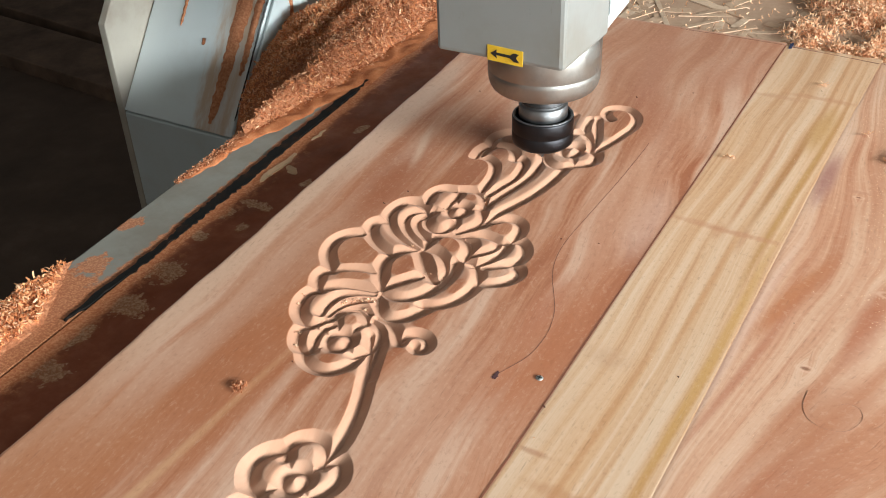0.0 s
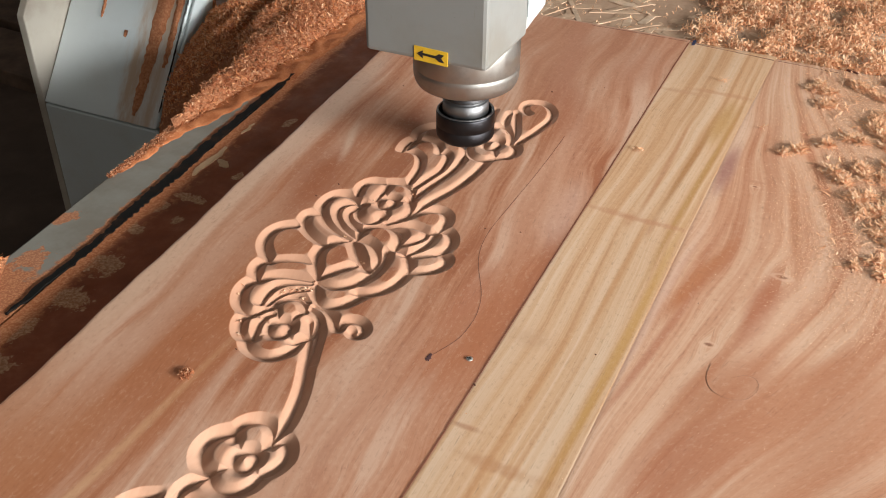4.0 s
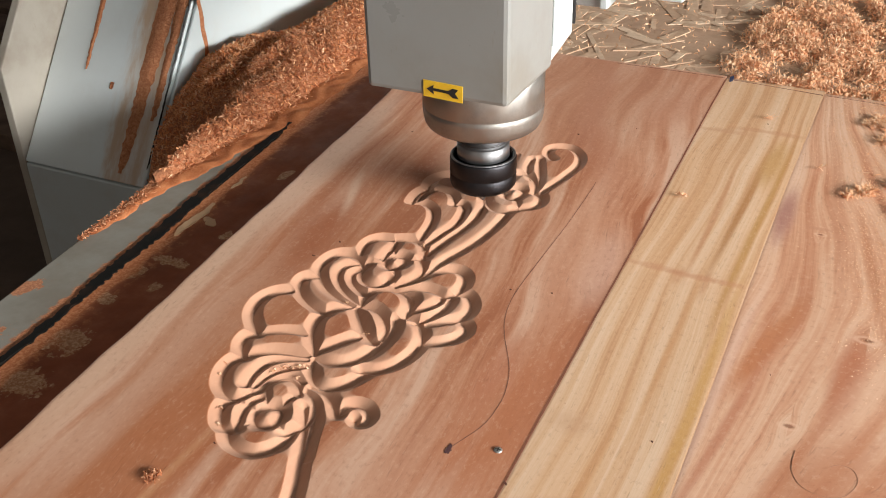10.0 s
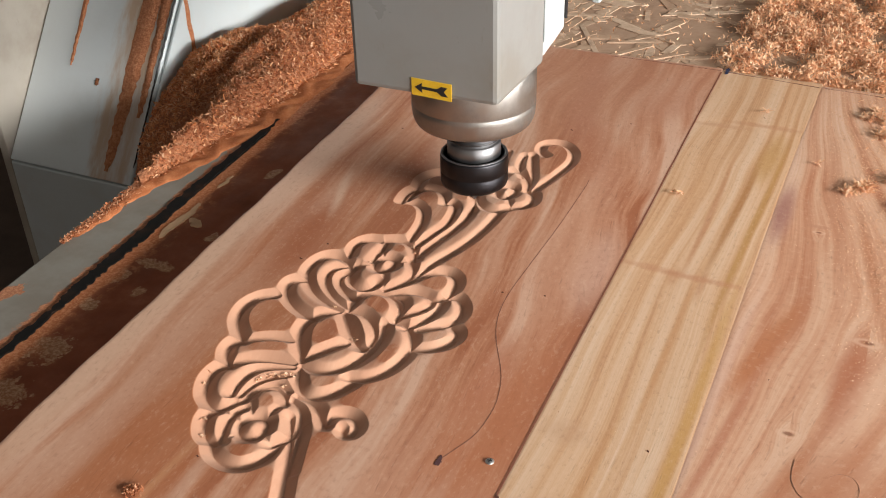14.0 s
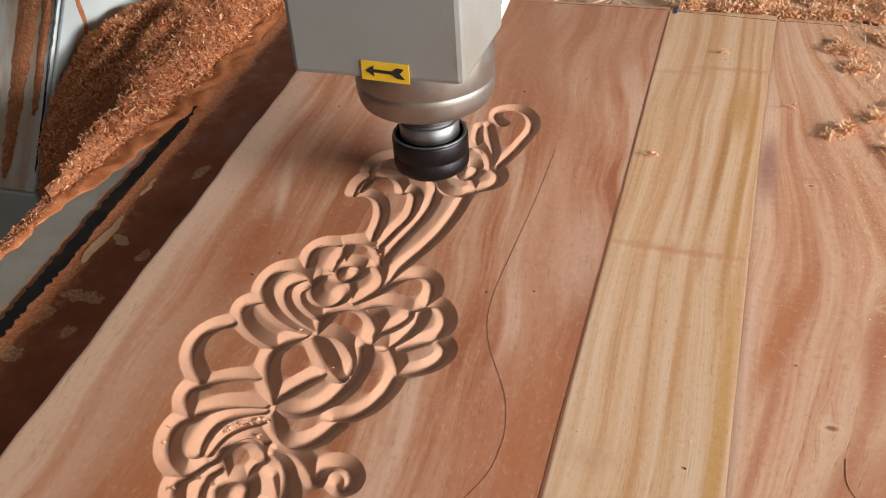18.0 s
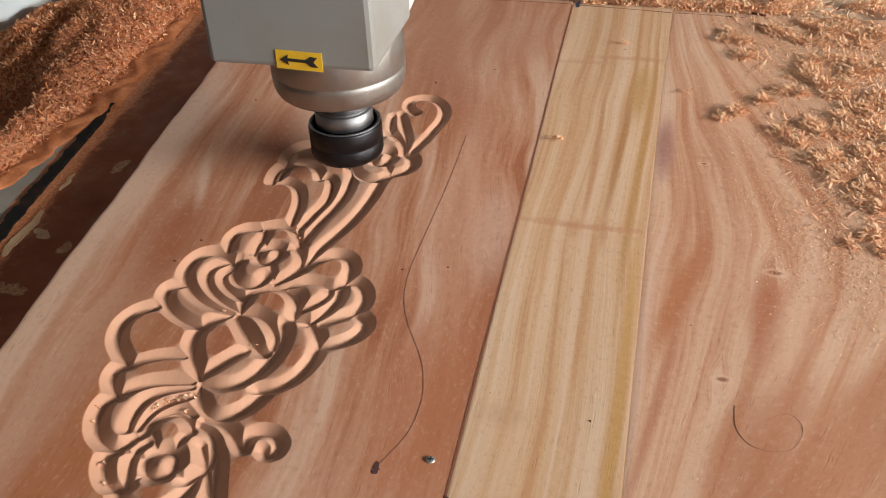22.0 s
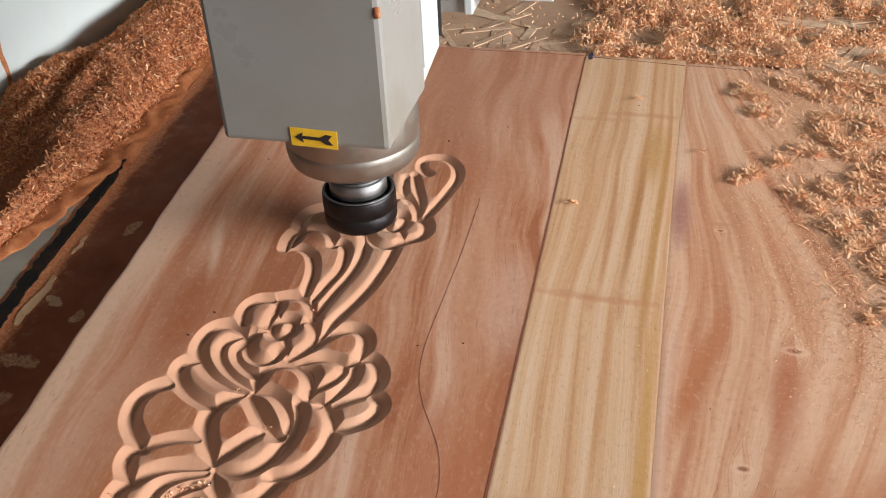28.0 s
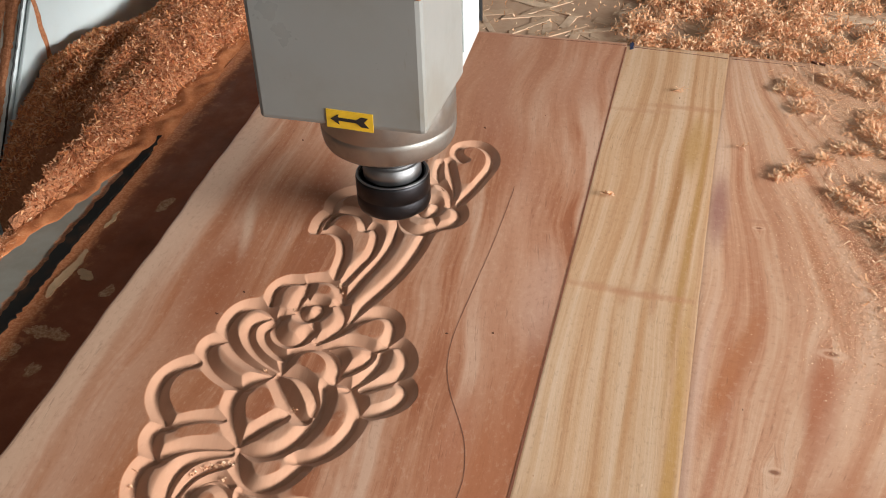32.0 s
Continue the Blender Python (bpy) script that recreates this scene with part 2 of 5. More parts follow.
M_board2 = wood(
    "yellow_board", [(0.37, (0.53, 0.28, 0.14)), (0.44, (0.615, 0.365, 0.205)), (0.515, (0.665, 0.43, 0.266)), (0.61, (0.72, 0.505, 0.345))],
    5.9, 0.026, 84, 0.016,
    [
        (0.045, 0.28, 0.003, 0.11, -0.02, (0.48, 0.21, 0.09), 0.7),
        (0.061, 0.31, 0.0035, 0.13, 0.02, (0.40, 0.18, 0.06), 0.85),
        (0.068, 0.39, 0.009, 0.055, 0.02, (0.50, 0.28, 0.10), 0.75),
        (0.075, 0.28, 0.003, 0.18, 0.02, (0.46, 0.24, 0.07), 0.75),
        (0.054, 0.02, 0.0025, 0.2, 0.01, (0.58, 0.31, 0.14), 0.55),
        (0.028, 0.30, 0.004, 0.12, 0.0, (0.58, 0.32, 0.16), 0.5),
        (0.078, 0.06, 0.004, 0.17, 0.01, (0.55, 0.30, 0.09), 0.75),
        (0.055, 0.13, 0.003, 0.10, 0.0, (0.54, 0.27, 0.12), 0.6),
        (0.045, -0.05, 0.005, 0.13, 0.0, (0.58, 0.31, 0.14), 0.45),
        (0.020, 0.2045, 0.034, 0.0045, -0.05, (0.53, 0.26, 0.14), 0.5),
        (0.056, 0.2020, 0.036, 0.0045, -0.04, (0.50, 0.225, 0.115), 0.6),
        (0.042, 0.1985, 0.004, 0.014, 0.0, (0.50, 0.23, 0.11), 0.45),
        (0.060, 0.1955, 0.003, 0.024, 0.0, (0.50, 0.23, 0.11), 0.5),
        (0.018, 0.440, 0.034, 0.005, 0.15, (0.55, 0.29, 0.165), 0.5),
        (0.056, 0.4515, 0.038, 0.005, 0.0, (0.53, 0.26, 0.14), 0.55),
        (0.05, -0.075, 0.03, 0.006, 0.0, (0.47, 0.22, 0.10), 0.5),
        (0.020, -0.0545, 0.012, 0.003, -0.15, (0.42, 0.18, 0.09), 0.6),
        (0.0015, 0.567, 0.008, 0.006, 0.0, (0.14, 0.16, 0.24), 0.8),
        (0.025, 0.035, 0.016, 0.012, 0.0, (0.54, 0.32, 0.19), 0.5),
    ],
    rings=(120, 0.05), pores=0.42, fuzz=0.5,
)
M_board3 = wood(
    "pink_board", [(0.37, (0.48, 0.205, 0.11)), (0.44, (0.58, 0.300, 0.18)), (0.52, (0.65, 0.39, 0.255)), (0.62, (0.71, 0.47, 0.335))],
    8.9, 0.030, 74, 0.032,
    [
        (0.091, 0.31, 0.009, 0.06, 0.0, (0.36, 0.165, 0.13), 0.9),
        (0.088, 0.08, 0.005, 0.16, 0.05, (0.68, 0.45, 0.35), 0.5),
        (0.106, 0.14, 0.0075, 0.06, 0.22, (0.45, 0.165, 0.07), 0.9),
        (0.099, 0.06, 0.004, 0.10, 0.14, (0.44, 0.165, 0.085), 0.75),
        (0.152, 0.13, 0.011, 0.055, 0.03, (0.42, 0.15, 0.075), 0.9),
        (0.125, 0.33, 0.006, 0.14, -0.12, (0.48, 0.215, 0.12), 0.6),
        (0.152, 0.26, 0.005, 0.09, -0.18, (0.47, 0.195, 0.095), 0.7),
        (0.140, -0.02, 0.030, 0.08, 0.35, (0.43, 0.165, 0.085), 0.85),
        (0.185, 0.05, 0.028, 0.07, 0.55, (0.47, 0.20, 0.105), 0.75),
        (0.148, 0.045, 0.026, 0.06, 0.45, (0.45, 0.185, 0.095), 0.8),
        (0.215, 0.03, 0.05, 0.16, 0.4, (0.48, 0.215, 0.118), 0.8),
        (0.165, 0.13, 0.012, 0.09, 0.25, (0.66, 0.40, 0.27), 0.55),
        (0.118, 0.298, 0.010, 0.003, 0.0, (0.48, 0.22, 0.13), 0.5),
        (0.240, 0.42, 0.090, 0.24, -0.25, (0.66, 0.42, 0.275), 0.6),
    ],
    rings=(80, 0.05), pores=0.40, fuzz=0.9, flow=(0.075, 0.09, 0.40, -1.0),
    knots=[(0.158, 0.173, 0.0062), (0.1278, 0.0785, 0.0046), (0.117, 0.290, 0.0030)],
)


def painted(name, colour, dirt, amount, rough=0.4, scale=14.0, dust=0.0):
    """Sprayed enamel on sheet steel, a little uneven, scuffed and dusty."""
    n = Nodes(name, rough)
    a = n.noise(n.pos, scale, 6.0, 0.62)
    b = n.noise(n.vec("MULTIPLY", n.pos, (130, 130, 40)), 1.0, 4.0, 0.6)
    c = n.mix(n.span(a, 0.45, 0.78, 0.0, amount), colour, dirt)
    c = n.mix(n.span(b, 0.66, 0.78, 0.0, 0.5), c, dirt)
    if dust:
        d = n.noise(n.pos, 30.0, 8.0, 0.72)
        c = n.mix(n.span(d, 0.55, 0.66, 0.0, dust), c, (0.33, 0.115, 0.045))
    n.bump(b, 0.06, 0.0006)
    return n.done(c, n.span(a, 0.3, 0.7, rough, rough + 0.18))


M_white = painted("white_enamel", (0.56, 0.62, 0.63), (0.50, 0.46, 0.40), 0.35, 0.38)


def stained_panel():
    """White enamel with an old brownish run of dust down one side."""
    n = Nodes("stained_white_enamel", 0.4)
    sep = n.add("ShaderNodeSeparateXYZ")
    n.link(n.pos, sep.inputs[0])
    u = n.math("DIVIDE", n.math("ADD", sep.outputs[0], 0.724), 0.171)
    a = n.noise(n.vec("MULTIPLY", n.pos, (70, 16, 16)), 1.0, 6.0, 0.65)
    w = n.math("ADD", u, n.math("MULTIPLY", n.math("SUBTRACT", a, 0.5), 0.25))
    band = n.math("MULTIPLY", n.span(w, 0.58, 0.72), n.span(w, 0.99, 0.93))
    b = n.noise(n.pos, 14.0, 6.0, 0.62)
    c = n.mix(n.span(b, 0.45, 0.78, 0.0, 0.3), (0.66, 0.71, 0.72), (0.50, 0.50, 0.47))
    c = n.mix(n.math("MULTIPLY", band, n.span(a, 0.3, 0.6, 0.35, 0.9)), c, (0.50, 0.34, 0.22))
    return n.done(c, n.span(b, 0.3, 0.7, 0.38, 0.55))


M_panel = stained_panel()
# lit rear and dimmer front of the head: the difference is in the base colours
M_rear = painted("lit_cover_enamel", (0.52, 0.54, 0.535), (0.38, 0.34, 0.28), 0.5, 0.4)
M_cover = painted("shaded_cover_enamel", (0.26, 0.265, 0.255), (0.19, 0.165, 0.125), 0.6, 0.24, 9.0)
# grey-brown base holds the shade on the gantry's side flange
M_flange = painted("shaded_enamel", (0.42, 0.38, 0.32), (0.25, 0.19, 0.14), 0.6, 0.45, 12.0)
M_grey = painted("grey_enamel", (0.23, 0.22, 0.19), (0.14, 0.10, 0.07), 0.6, 0.5, 18.0, 0.55)
M_rubber = painted("black_rubber", (0.012, 0.011, 0.010), (0.05, 0.024, 0.014), 0.6, 0.85, 60.0)
M_rubber.node_tree.nodes["Principled BSDF"].inputs["Specular IOR Level"].default_value = 0.1


def patches(n, c, x, y, ragged, places, colour):
    """Worn places with hard, uneven edges: (x, y, half width, half length)."""
    for px, py, rx, ry in places:
        dx, dy = n.math("DIVIDE", n.math("SUBTRACT", x, px), rx), n.math("DIVIDE", n.math("SUBTRACT", y, py), ry)
        r = n.math("SQRT", n.math("ADD", n.math("MULTIPLY", dx, dx), n.math("MULTIPLY", dy, dy)))
        r = n.math("ADD", r, n.math("MULTIPLY", n.math("SUBTRACT", ragged, 0.5), 3.2))
        c = n.mix(n.span(r, 1.0, 0.86, 0.0, 0.85), c, colour)
    return c


def bed_paint():
    n = Nodes("brown_bed_paint", 0.55)
    a = n.noise(n.pos, 26.0, 8.0, 0.68)
    b = n.noise(n.vec("MULTIPLY", n.pos, (60, 25, 40)), 1.0, 6.0, 0.65)
    d = n.noise(n.pos, 110.0, 6.0, 0.65)
    e = n.noise(n.pos, 520.0, 4.0, 0.65)
    sep = n.add("ShaderNodeSeparateXYZ")
    n.link(n.pos, sep.inputs[0])
    x, y = sep.outputs[0], sep.outputs[1]
    c = n.ramp(a, [(0.3, (0.22, 0.066, 0.032)), (0.55, (0.32, 0.100, 0.050)), (0.75, (0.44, 0.16, 0.085))])
    tan = n.mix(n.span(e, 0.42, 0.62), (0.46, 0.21, 0.105), (0.68, 0.42, 0.25))
    c = patches(n, c, x, y, d, (
        (-0.2995, 0.1045, 0.014, 0.006), (-0.3118, 0.0834, 0.006, 0.008), (-0.2869, 0.0723, 0.004, 0.006), (-0.308, 0.0489, 0.008, 0.006), (-0.297, 0.0005, 0.014, 0.013),
        (-0.289, -0.042, 0.017, 0.013), (-0.296, -0.080, 0.012, 0.014), (-0.284, -0.115, 0.014, 0.012), (-0.318, 0.047, 0.005, 0.012), (-0.285, 0.150, 0.004, 0.007), (-0.300, 0.255, 0.004, 0.010),
    ), tan)
    # sawdust gathers along the seam at the bed's edge
    side = n.math("ADD", n.math("MULTIPLY_ADD", y, 0.098, x), n.math("MULTIPLY", n.math("SUBTRACT", b, 0.5), 0.022))
    red = n.mix(n.span(e, 0.4, 0.65), (0.50, 0.165, 0.066), (0.68, 0.30, 0.145))
    c = n.mix(n.span(side, -0.3035, -0.3085, 0.0, 0.95), c, red)
    c = n.mix(n.math("MULTIPLY", n.span(d, 0.50, 0.60), n.span(side, -0.290, -0.305, 0.0, 0.6)), c, red)
    n.bump(n.math("ADD", a, n.math("MULTIPLY", e, 0.3)), 0.25, 0.001)
    n.b.inputs["Specular IOR Level"].default_value = 0.12
    return n.done(c, n.span(b, 0.3, 0.7, 0.45, 0.8))


def rail_paint():
    n = Nodes("grey_rail_enamel", 0.5)
    a = n.noise(n.pos, 18.0, 6.0, 0.62)
    d = n.noise(n.pos, 110.0, 6.0, 0.65)
    e = n.noise(n.pos, 620.0, 4.0, 0.65)
    sep = n.add("ShaderNodeSeparateXYZ")
    n.link(n.pos, sep.inputs[0])
    x, y = sep.outputs[0], sep.outputs[1]
    c = n.mix(n.span(a, 0.40, 0.72, 0.0, 0.6), (0.25, 0.235, 0.20), (0.17, 0.14, 0.105))
    c = n.mix(n.span(d, 0.60, 0.72, 0.0, 0.35), c, (0.30, 0.16, 0.085))
    red = n.mix(n.span(e, 0.4, 0.65), (0.38, 0.125, 0.05), (0.60, 0.26, 0.12))
    c = patches(n, c, x, y, d, ((-0.3685, 0.036, 0.0085, 0.011), (-0.3500, -0.016, 0.013, 0.013)), red)
    # dust along the seam and round the spill
    side = n.math("ADD", n.math("MULTIPLY_ADD", y, 0.105, x), n.math("MULTIPLY", n.math("SUBTRACT", d, 0.5), 0.016))
    c = n.mix(n.span(side, -0.3335, -0.3305, 0.0, 0.92), c, red)
    reach = n.math("ADD", y, n.math("MULTIPLY", n.math("SUBTRACT", d, 0.5), 0.06))
    c = n.mix(n.span(reach, -0.022, -0.034, 0.0, 0.95), c, red)
    n.bump(n.math("ADD", d, n.math("MULTIPLY", e, 0.3)), 0.12, 0.0008)
    return n.done(c, n.span(a, 0.3, 0.7, 0.48, 0.7))


M_rail = rail_paint()
M_bed = bed_paint()


def metal(name, colour, rough, scratch=0.2, axis=(1, 1, 30)):
    n = Nodes(name, rough, 1.0)
    a = n.noise(n.vec("MULTIPLY", n.pos, tuple(60.0 * v for v in axis)), 1.0, 4.0, 0.6)
    b = n.noise(n.pos, 45.0, 5.0, 0.6)
    c = n.mix(n.span(b, 0.45, 0.75, 0.0, 0.5), colour, tuple(v * 0.6 for v in colour))
    n.bump(a, scratch, 0.0004)
    return n.done(c, n.span(b, 0.3, 0.7, rough, rough + 0.2))


M_alu = metal("cast_aluminium", (0.37, 0.355, 0.33), 0.36, 0.25, (3, 3, 0.5))
M_steel = metal("turned_steel", (0.27, 0.27, 0.275), 0.38, 0.12, (1, 1, 60))
M_collar = metal("dull_steel", (0.11, 0.108, 0.11), 0.38, 0.12, (1, 1, 60))
M_nut = metal("blackened_steel", (0.045, 0.044, 0.048), 0.34, 0.1)
M_screw = metal("zinc_steel", (0.62, 0.62, 0.60), 0.3)


def flat(name, colour, rough=0.5):
    n = Nodes(name, rough)
    a = n.noise(n.pos, 120.0, 4.0, 0.6)
    return n.done(n.mix(n.span(a, 0.4, 0.75, 0.0, 0.35), colour, tuple(v * 0.6 for v in colour)))


M_yellow = flat("yellow_sticker", (0.78, 0.48, 0.03), 0.4)
M_ink = flat("black_ink", (0.02, 0.018, 0.018), 0.5)
M_blueink = flat("blue_ink", (0.03, 0.04, 0.09), 0.6)
M_pencil = flat("pencil_line", (0.22, 0.095, 0.06), 0.8)
M_faint = flat("faint_pencil", (0.37, 0.19, 0.12), 0.8)
M_hole = flat("dark_knot", (0.13, 0.045, 0.024), 0.9)
M_knot = flat("purplish_knot", (0.085, 0.034, 0.034), 0.8)
M_plate = flat("grey_nameplate", (0.42, 0.42, 0.41), 0.35)
M_joint = flat("joint_dust", (0.24, 0.085, 0.045), 0.9)
M_screen = flat("dark_nameplate_field", (0.02, 0.02, 0.028), 0.25)
M_amber = flat("amber_warning", (0.80, 0.42, 0.02), 0.4)
M_paper = flat("torn_tape", (0.72, 0.46, 0.26), 0.75)
M_rust = flat("rusty_bolt", (0.16, 0.06, 0.035), 0.6)


def chip_material(name, stops, lump=0.0):
    """Curled shavings: each flake has its own shade."""
    n = Nodes(name, 0.65)
    g = n.add("ShaderNodeNewGeometry")
    c = n.ramp(g.outputs["Random Per Island"], stops)
    a = n.noise(n.pos, 700.0, 3.0, 0.6)
    c = n.mix(n.span(a, 0.4, 0.7, 0.0, 0.2), c, (0.40, 0.16, 0.07))
    n.b.inputs["Specular IOR Level"].default_value = 0.12
    # thin shavings let some light through
    thin = n.add("ShaderNodeBsdfTranslucent")
    n.link(c, thin.inputs["Color"])
    both = n.add("ShaderNodeMixShader")
    both.inputs[0].default_value = 0.22
    n.link(n.b.outputs[0], both.inputs[1])
    n.link(thin.outputs[0], both.inputs[2])
    n.link(both.outputs[0], n.t.nodes["Material Output"].inputs["Surface"])
    return n.done(c)


M_chip = chip_material("wood_shavings", [(0.0, (0.78, 0.41, 0.22)), (0.35, (0.85, 0.50, 0.29)), (0.7, (0.89, 0.58, 0.36)), (1.0, (0.92, 0.68, 0.47))])
M_chip_red = chip_material("red_shavings", [(0.0, (0.62, 0.22, 0.085)), (0.4, (0.80, 0.36, 0.155)), (0.75, (0.89, 0.48, 0.24)), (1.0, (0.95, 0.66, 0.42))])


M_chip_dark = chip_material("dark_red_shavings", [(0.0, (0.36, 0.12, 0.05)), (0.5, (0.55, 0.23, 0.11)), (1.0, (0.74, 0.42, 0.25))])
M_crumb = chip_material("fine_crumbs", [(0.0, (0.68, 0.38, 0.22)), (0.5, (0.77, 0.50, 0.32)), (1.0, (0.85, 0.62, 0.43))])


def heap_material():
    n = Nodes("packed_sawdust", 0.85)
    a = n.noise(n.pos, 260.0, 5.0, 0.7)
    b = n.noise(n.pos, 25.0, 3.0, 0.6)
    c = n.ramp(a, [(0.3, (0.30, 0.10, 0.04)), (0.5, (0.50, 0.19, 0.08)), (0.72, (0.66, 0.33, 0.17))])
    c = n.mix(n.span(b, 0.4, 0.7, 0.0, 0.4), c, (0.40, 0.135, 0.055))
    n.bump(a, 0.9, 0.003)
    return n.done(c)


M_heap = heap_material()


def dust_material():
    n = Nodes("fine_red_dust", 0.95)
    a = n.noise(n.pos, 900.0, 4.0, 0.7)
    b = n.noise(n.pos, 60.0, 5.0, 0.6)
    c = n.ramp(b, [(0.3, (0.25, 0.070, 0.025)), (0.5, (0.37, 0.118, 0.043)), (0.72, (0.52, 0.20, 0.085))])
    c = n.mix(n.span(a, 0.45, 0.7, 0.0, 0.5), c, (0.56, 0.27, 0.14))
    n.bump(a, 0.5, 0.0008)
    n.b.inputs["Specular IOR Level"].default_value = 0.1
    return n.done(c)


M_dust = dust_material()


def osb_material(name, stops):
    n = Nodes(name, 0.7)
    g = n.add("ShaderNodeNewGeometry")
    c = n.ramp(g.outputs["Random Per Island"], stops)
    a = n.noise(n.vec("MULTIPLY", n.pos, (160, 160, 160)), 1.0, 4.0, 0.6)
    c = n.mix(n.span(a, 0.4, 0.75, 0.0, 0.4), c, (0.36, 0.20, 0.115))
    n.bump(a, 0.2, 0.0006)
    return n.done(c)


M_strand = osb_material("osb_strand", [(0.0, (0.46, 0.305, 0.20)), (0.4, (0.56, 0.39, 0.265)), (1.0, (0.70, 0.53, 0.38))])
M_osb = osb_material("osb_panel", [(0.0, (0.46, 0.305, 0.205)), (1.0, (0.46, 0.305, 0.205))])


def rough_floor(name, stops, scale):
    n = Nodes(name, 0.9)
    a = n.noise(n.pos, scale, 7.0, 0.65)
    n.bump(a, 0.4, 0.01)
    return n.done(n.ramp(a, stops))


M_floor = rough_floor("dusty_concrete", [(0.3, (0.07, 0.044, 0.030)), (0.6, (0.12, 0.075, 0.050)), (0.8, (0.17, 0.11, 0.075))], 5.0)
M_timber = rough_floor("dark_timber", [(0.3, (0.09, 0.054, 0.036)), (0.7, (0.22, 0.135, 0.088))], 9.0)
M_wall = rough_floor("pale_plaster", [(0.3, (0.16, 0.157, 0.152)), (0.7, (0.22, 0.216, 0.21))], 3.0)


# ---- mesh helpers ----
def mesh_of(bm, name, mat, smooth=False):
    me = bpy.data.meshes.new(name)
    bm.to_mesh(me)
    bm.free()
    me.materials.append(mat)
    if smooth:
        me.polygons.foreach_set("use_smooth", [True] * len(me.polygons))
    return me


def part(name, bm, mat, parent=None, label="", smooth=False):
    """One mesh object, under a thing or under a part."""
    ob = new(name, mesh_of(bm, name, mat, smooth) if isinstance(bm, bmesh.types.BMesh) else bm)
    if parent is not None:
        ob.parent = parent
        ob.matrix_parent_inverse = Matrix.Translation(parent.matrix_basis.translation).inverted()
    return tagged(ob, label)


def base(name, at, label, category, group="", kind=""):
    ob = new(name)
    ob.empty_display_size = 0.02
    ob.location = at
    return tagged(ob, label, category, group, kind)


def prism(pts, z0, z1, bevel=0.0):
    """A slab with the given outline in x and y."""
    bm = bmesh.new()
    a = [bm.verts.new((x, y, z0)) for x, y in pts]
    b = [bm.verts.new((x, y, z1)) for x, y in pts]
    bm.faces.new(a[::-1])
    bm.faces.new(b)
    for i in range(len(pts)):
        j = (i + 1) % len(pts)
        bm.faces.new((a[i], a[j], b[j], b[i]))
    bmesh.ops.recalc_face_normals(bm, faces=bm.faces)
    if bevel:
        bmesh.ops.bevel(bm, geom=bm.edges[:], offset=bevel, segments=2, profile=0.5, affect="EDGES")
    return bm


def box(x0, x1, y0, y1, z0, z1, bevel=0.0):
    return prism([(x0, y0), (x1, y0), (x1, y1), (x0, y1)], z0, z1, bevel)


def side_slab(pts, x0, x1, bevel=0.0):
    """A slab with the given outline in y and z."""
    bm = prism(pts, x0, x1, bevel)
    for v in bm.verts:
        v.co = (v.co.z, v.co.x, v.co.y)
    bmesh.ops.recalc_face_normals(bm, faces=bm.faces)
    return bm


def front_slab(pts, y0, y1, bevel=0.0):
    """A slab with the given outline in x and z."""
    bm = prism(pts, y0, y1, bevel)
    for v in bm.verts:
        v.co = (v.co.x, v.co.z, v.co.y)
    bmesh.ops.recalc_face_normals(bm, faces=bm.faces)
    return bm


def turned(profile, cx, cy, segments=64):
    """A turned solid round an upright axis; profile: (radius, height) from below."""
    bm = bmesh.new()
    rings = []
    for r, z in profile:
        rings.append([bm.verts.new((cx + r * math.cos(2 * math.pi * k / segments), cy + r * math.sin(2 * math.pi * k / segments), z)) for k in range(segments)])
    for a, b in zip(rings, rings[1:]):
        for k in range(segments):
            j = (k + 1) % segments
            bm.faces.new((a[k], a[j], b[j], b[k]))
    bm.faces.new(rings[0][::-1])
    bm.faces.new(rings[-1])
    return bm


def grid_mesh(name, X, Y, Z, mat, floor=None):
    """A smooth sheet over a net of places, with skirts down to floor."""
    rows, cols = X.shape
    verts = np.stack([X, Y, Z], -1).reshape(-1, 3)
    idx = np.arange(rows * cols).reshape(rows, cols)
    faces = np.stack([idx[:-1, :-1], idx[:-1, 1:], idx[1:, 1:], idx[1:, :-1]], -1).reshape(-1, 4)
    n_top = len(faces)
    if floor is not None:
        rim = np.concatenate([idx[0, :-1], idx[:-1, -1], idx[-1, :0:-1], idx[:0:-1, 0]])
        top = verts[rim]
        low = top.copy()
        low[:, 2] = floor
        k, m = len(verts), len(rim)
        verts = np.concatenate([verts, top, low])
        i = np.arange(m)
        j = (i + 1) % m
        faces = np.concatenate([faces, np.stack([k + j, k + i, k + m + i, k + m + j], -1)])
    me = bpy.data.meshes.new(name)
    me.vertices.add(len(verts))
    me.vertices.foreach_set("co", verts.astype(np.float32).ravel())
    me.loops.add(faces.size)
    me.loops.foreach_set("vertex_index", faces.astype(np.int32).ravel())
    me.polygons.add(len(faces))
    me.polygons.foreach_set("loop_start", np.arange(0, faces.size, 4, dtype=np.int32))
    me.update(calc_edges=True)
    me.polygons.foreach_set("use_smooth", np.arange(len(faces)) < n_top)
    me.materials.append(mat)
    me.validate()
    return me


def smooth_line(pts, step=8):
    """A Catmull-Rom line through the points."""
    p = np.array([pts[0], *pts, pts[-1]], float)
    out = []
    for a, b, c, d in zip(p, p[1:], p[2:], p[3:]):
        for s in np.linspace(0, 1, step, endpoint=False):
            out.append(0.5 * (2 * b + (c - a) * s + (2 * a - 5 * b + 4 * c - d) * s * s + (3 * b - a - 3 * c + d) * s**3))
    out.append(p[-1])
    return np.array(out)


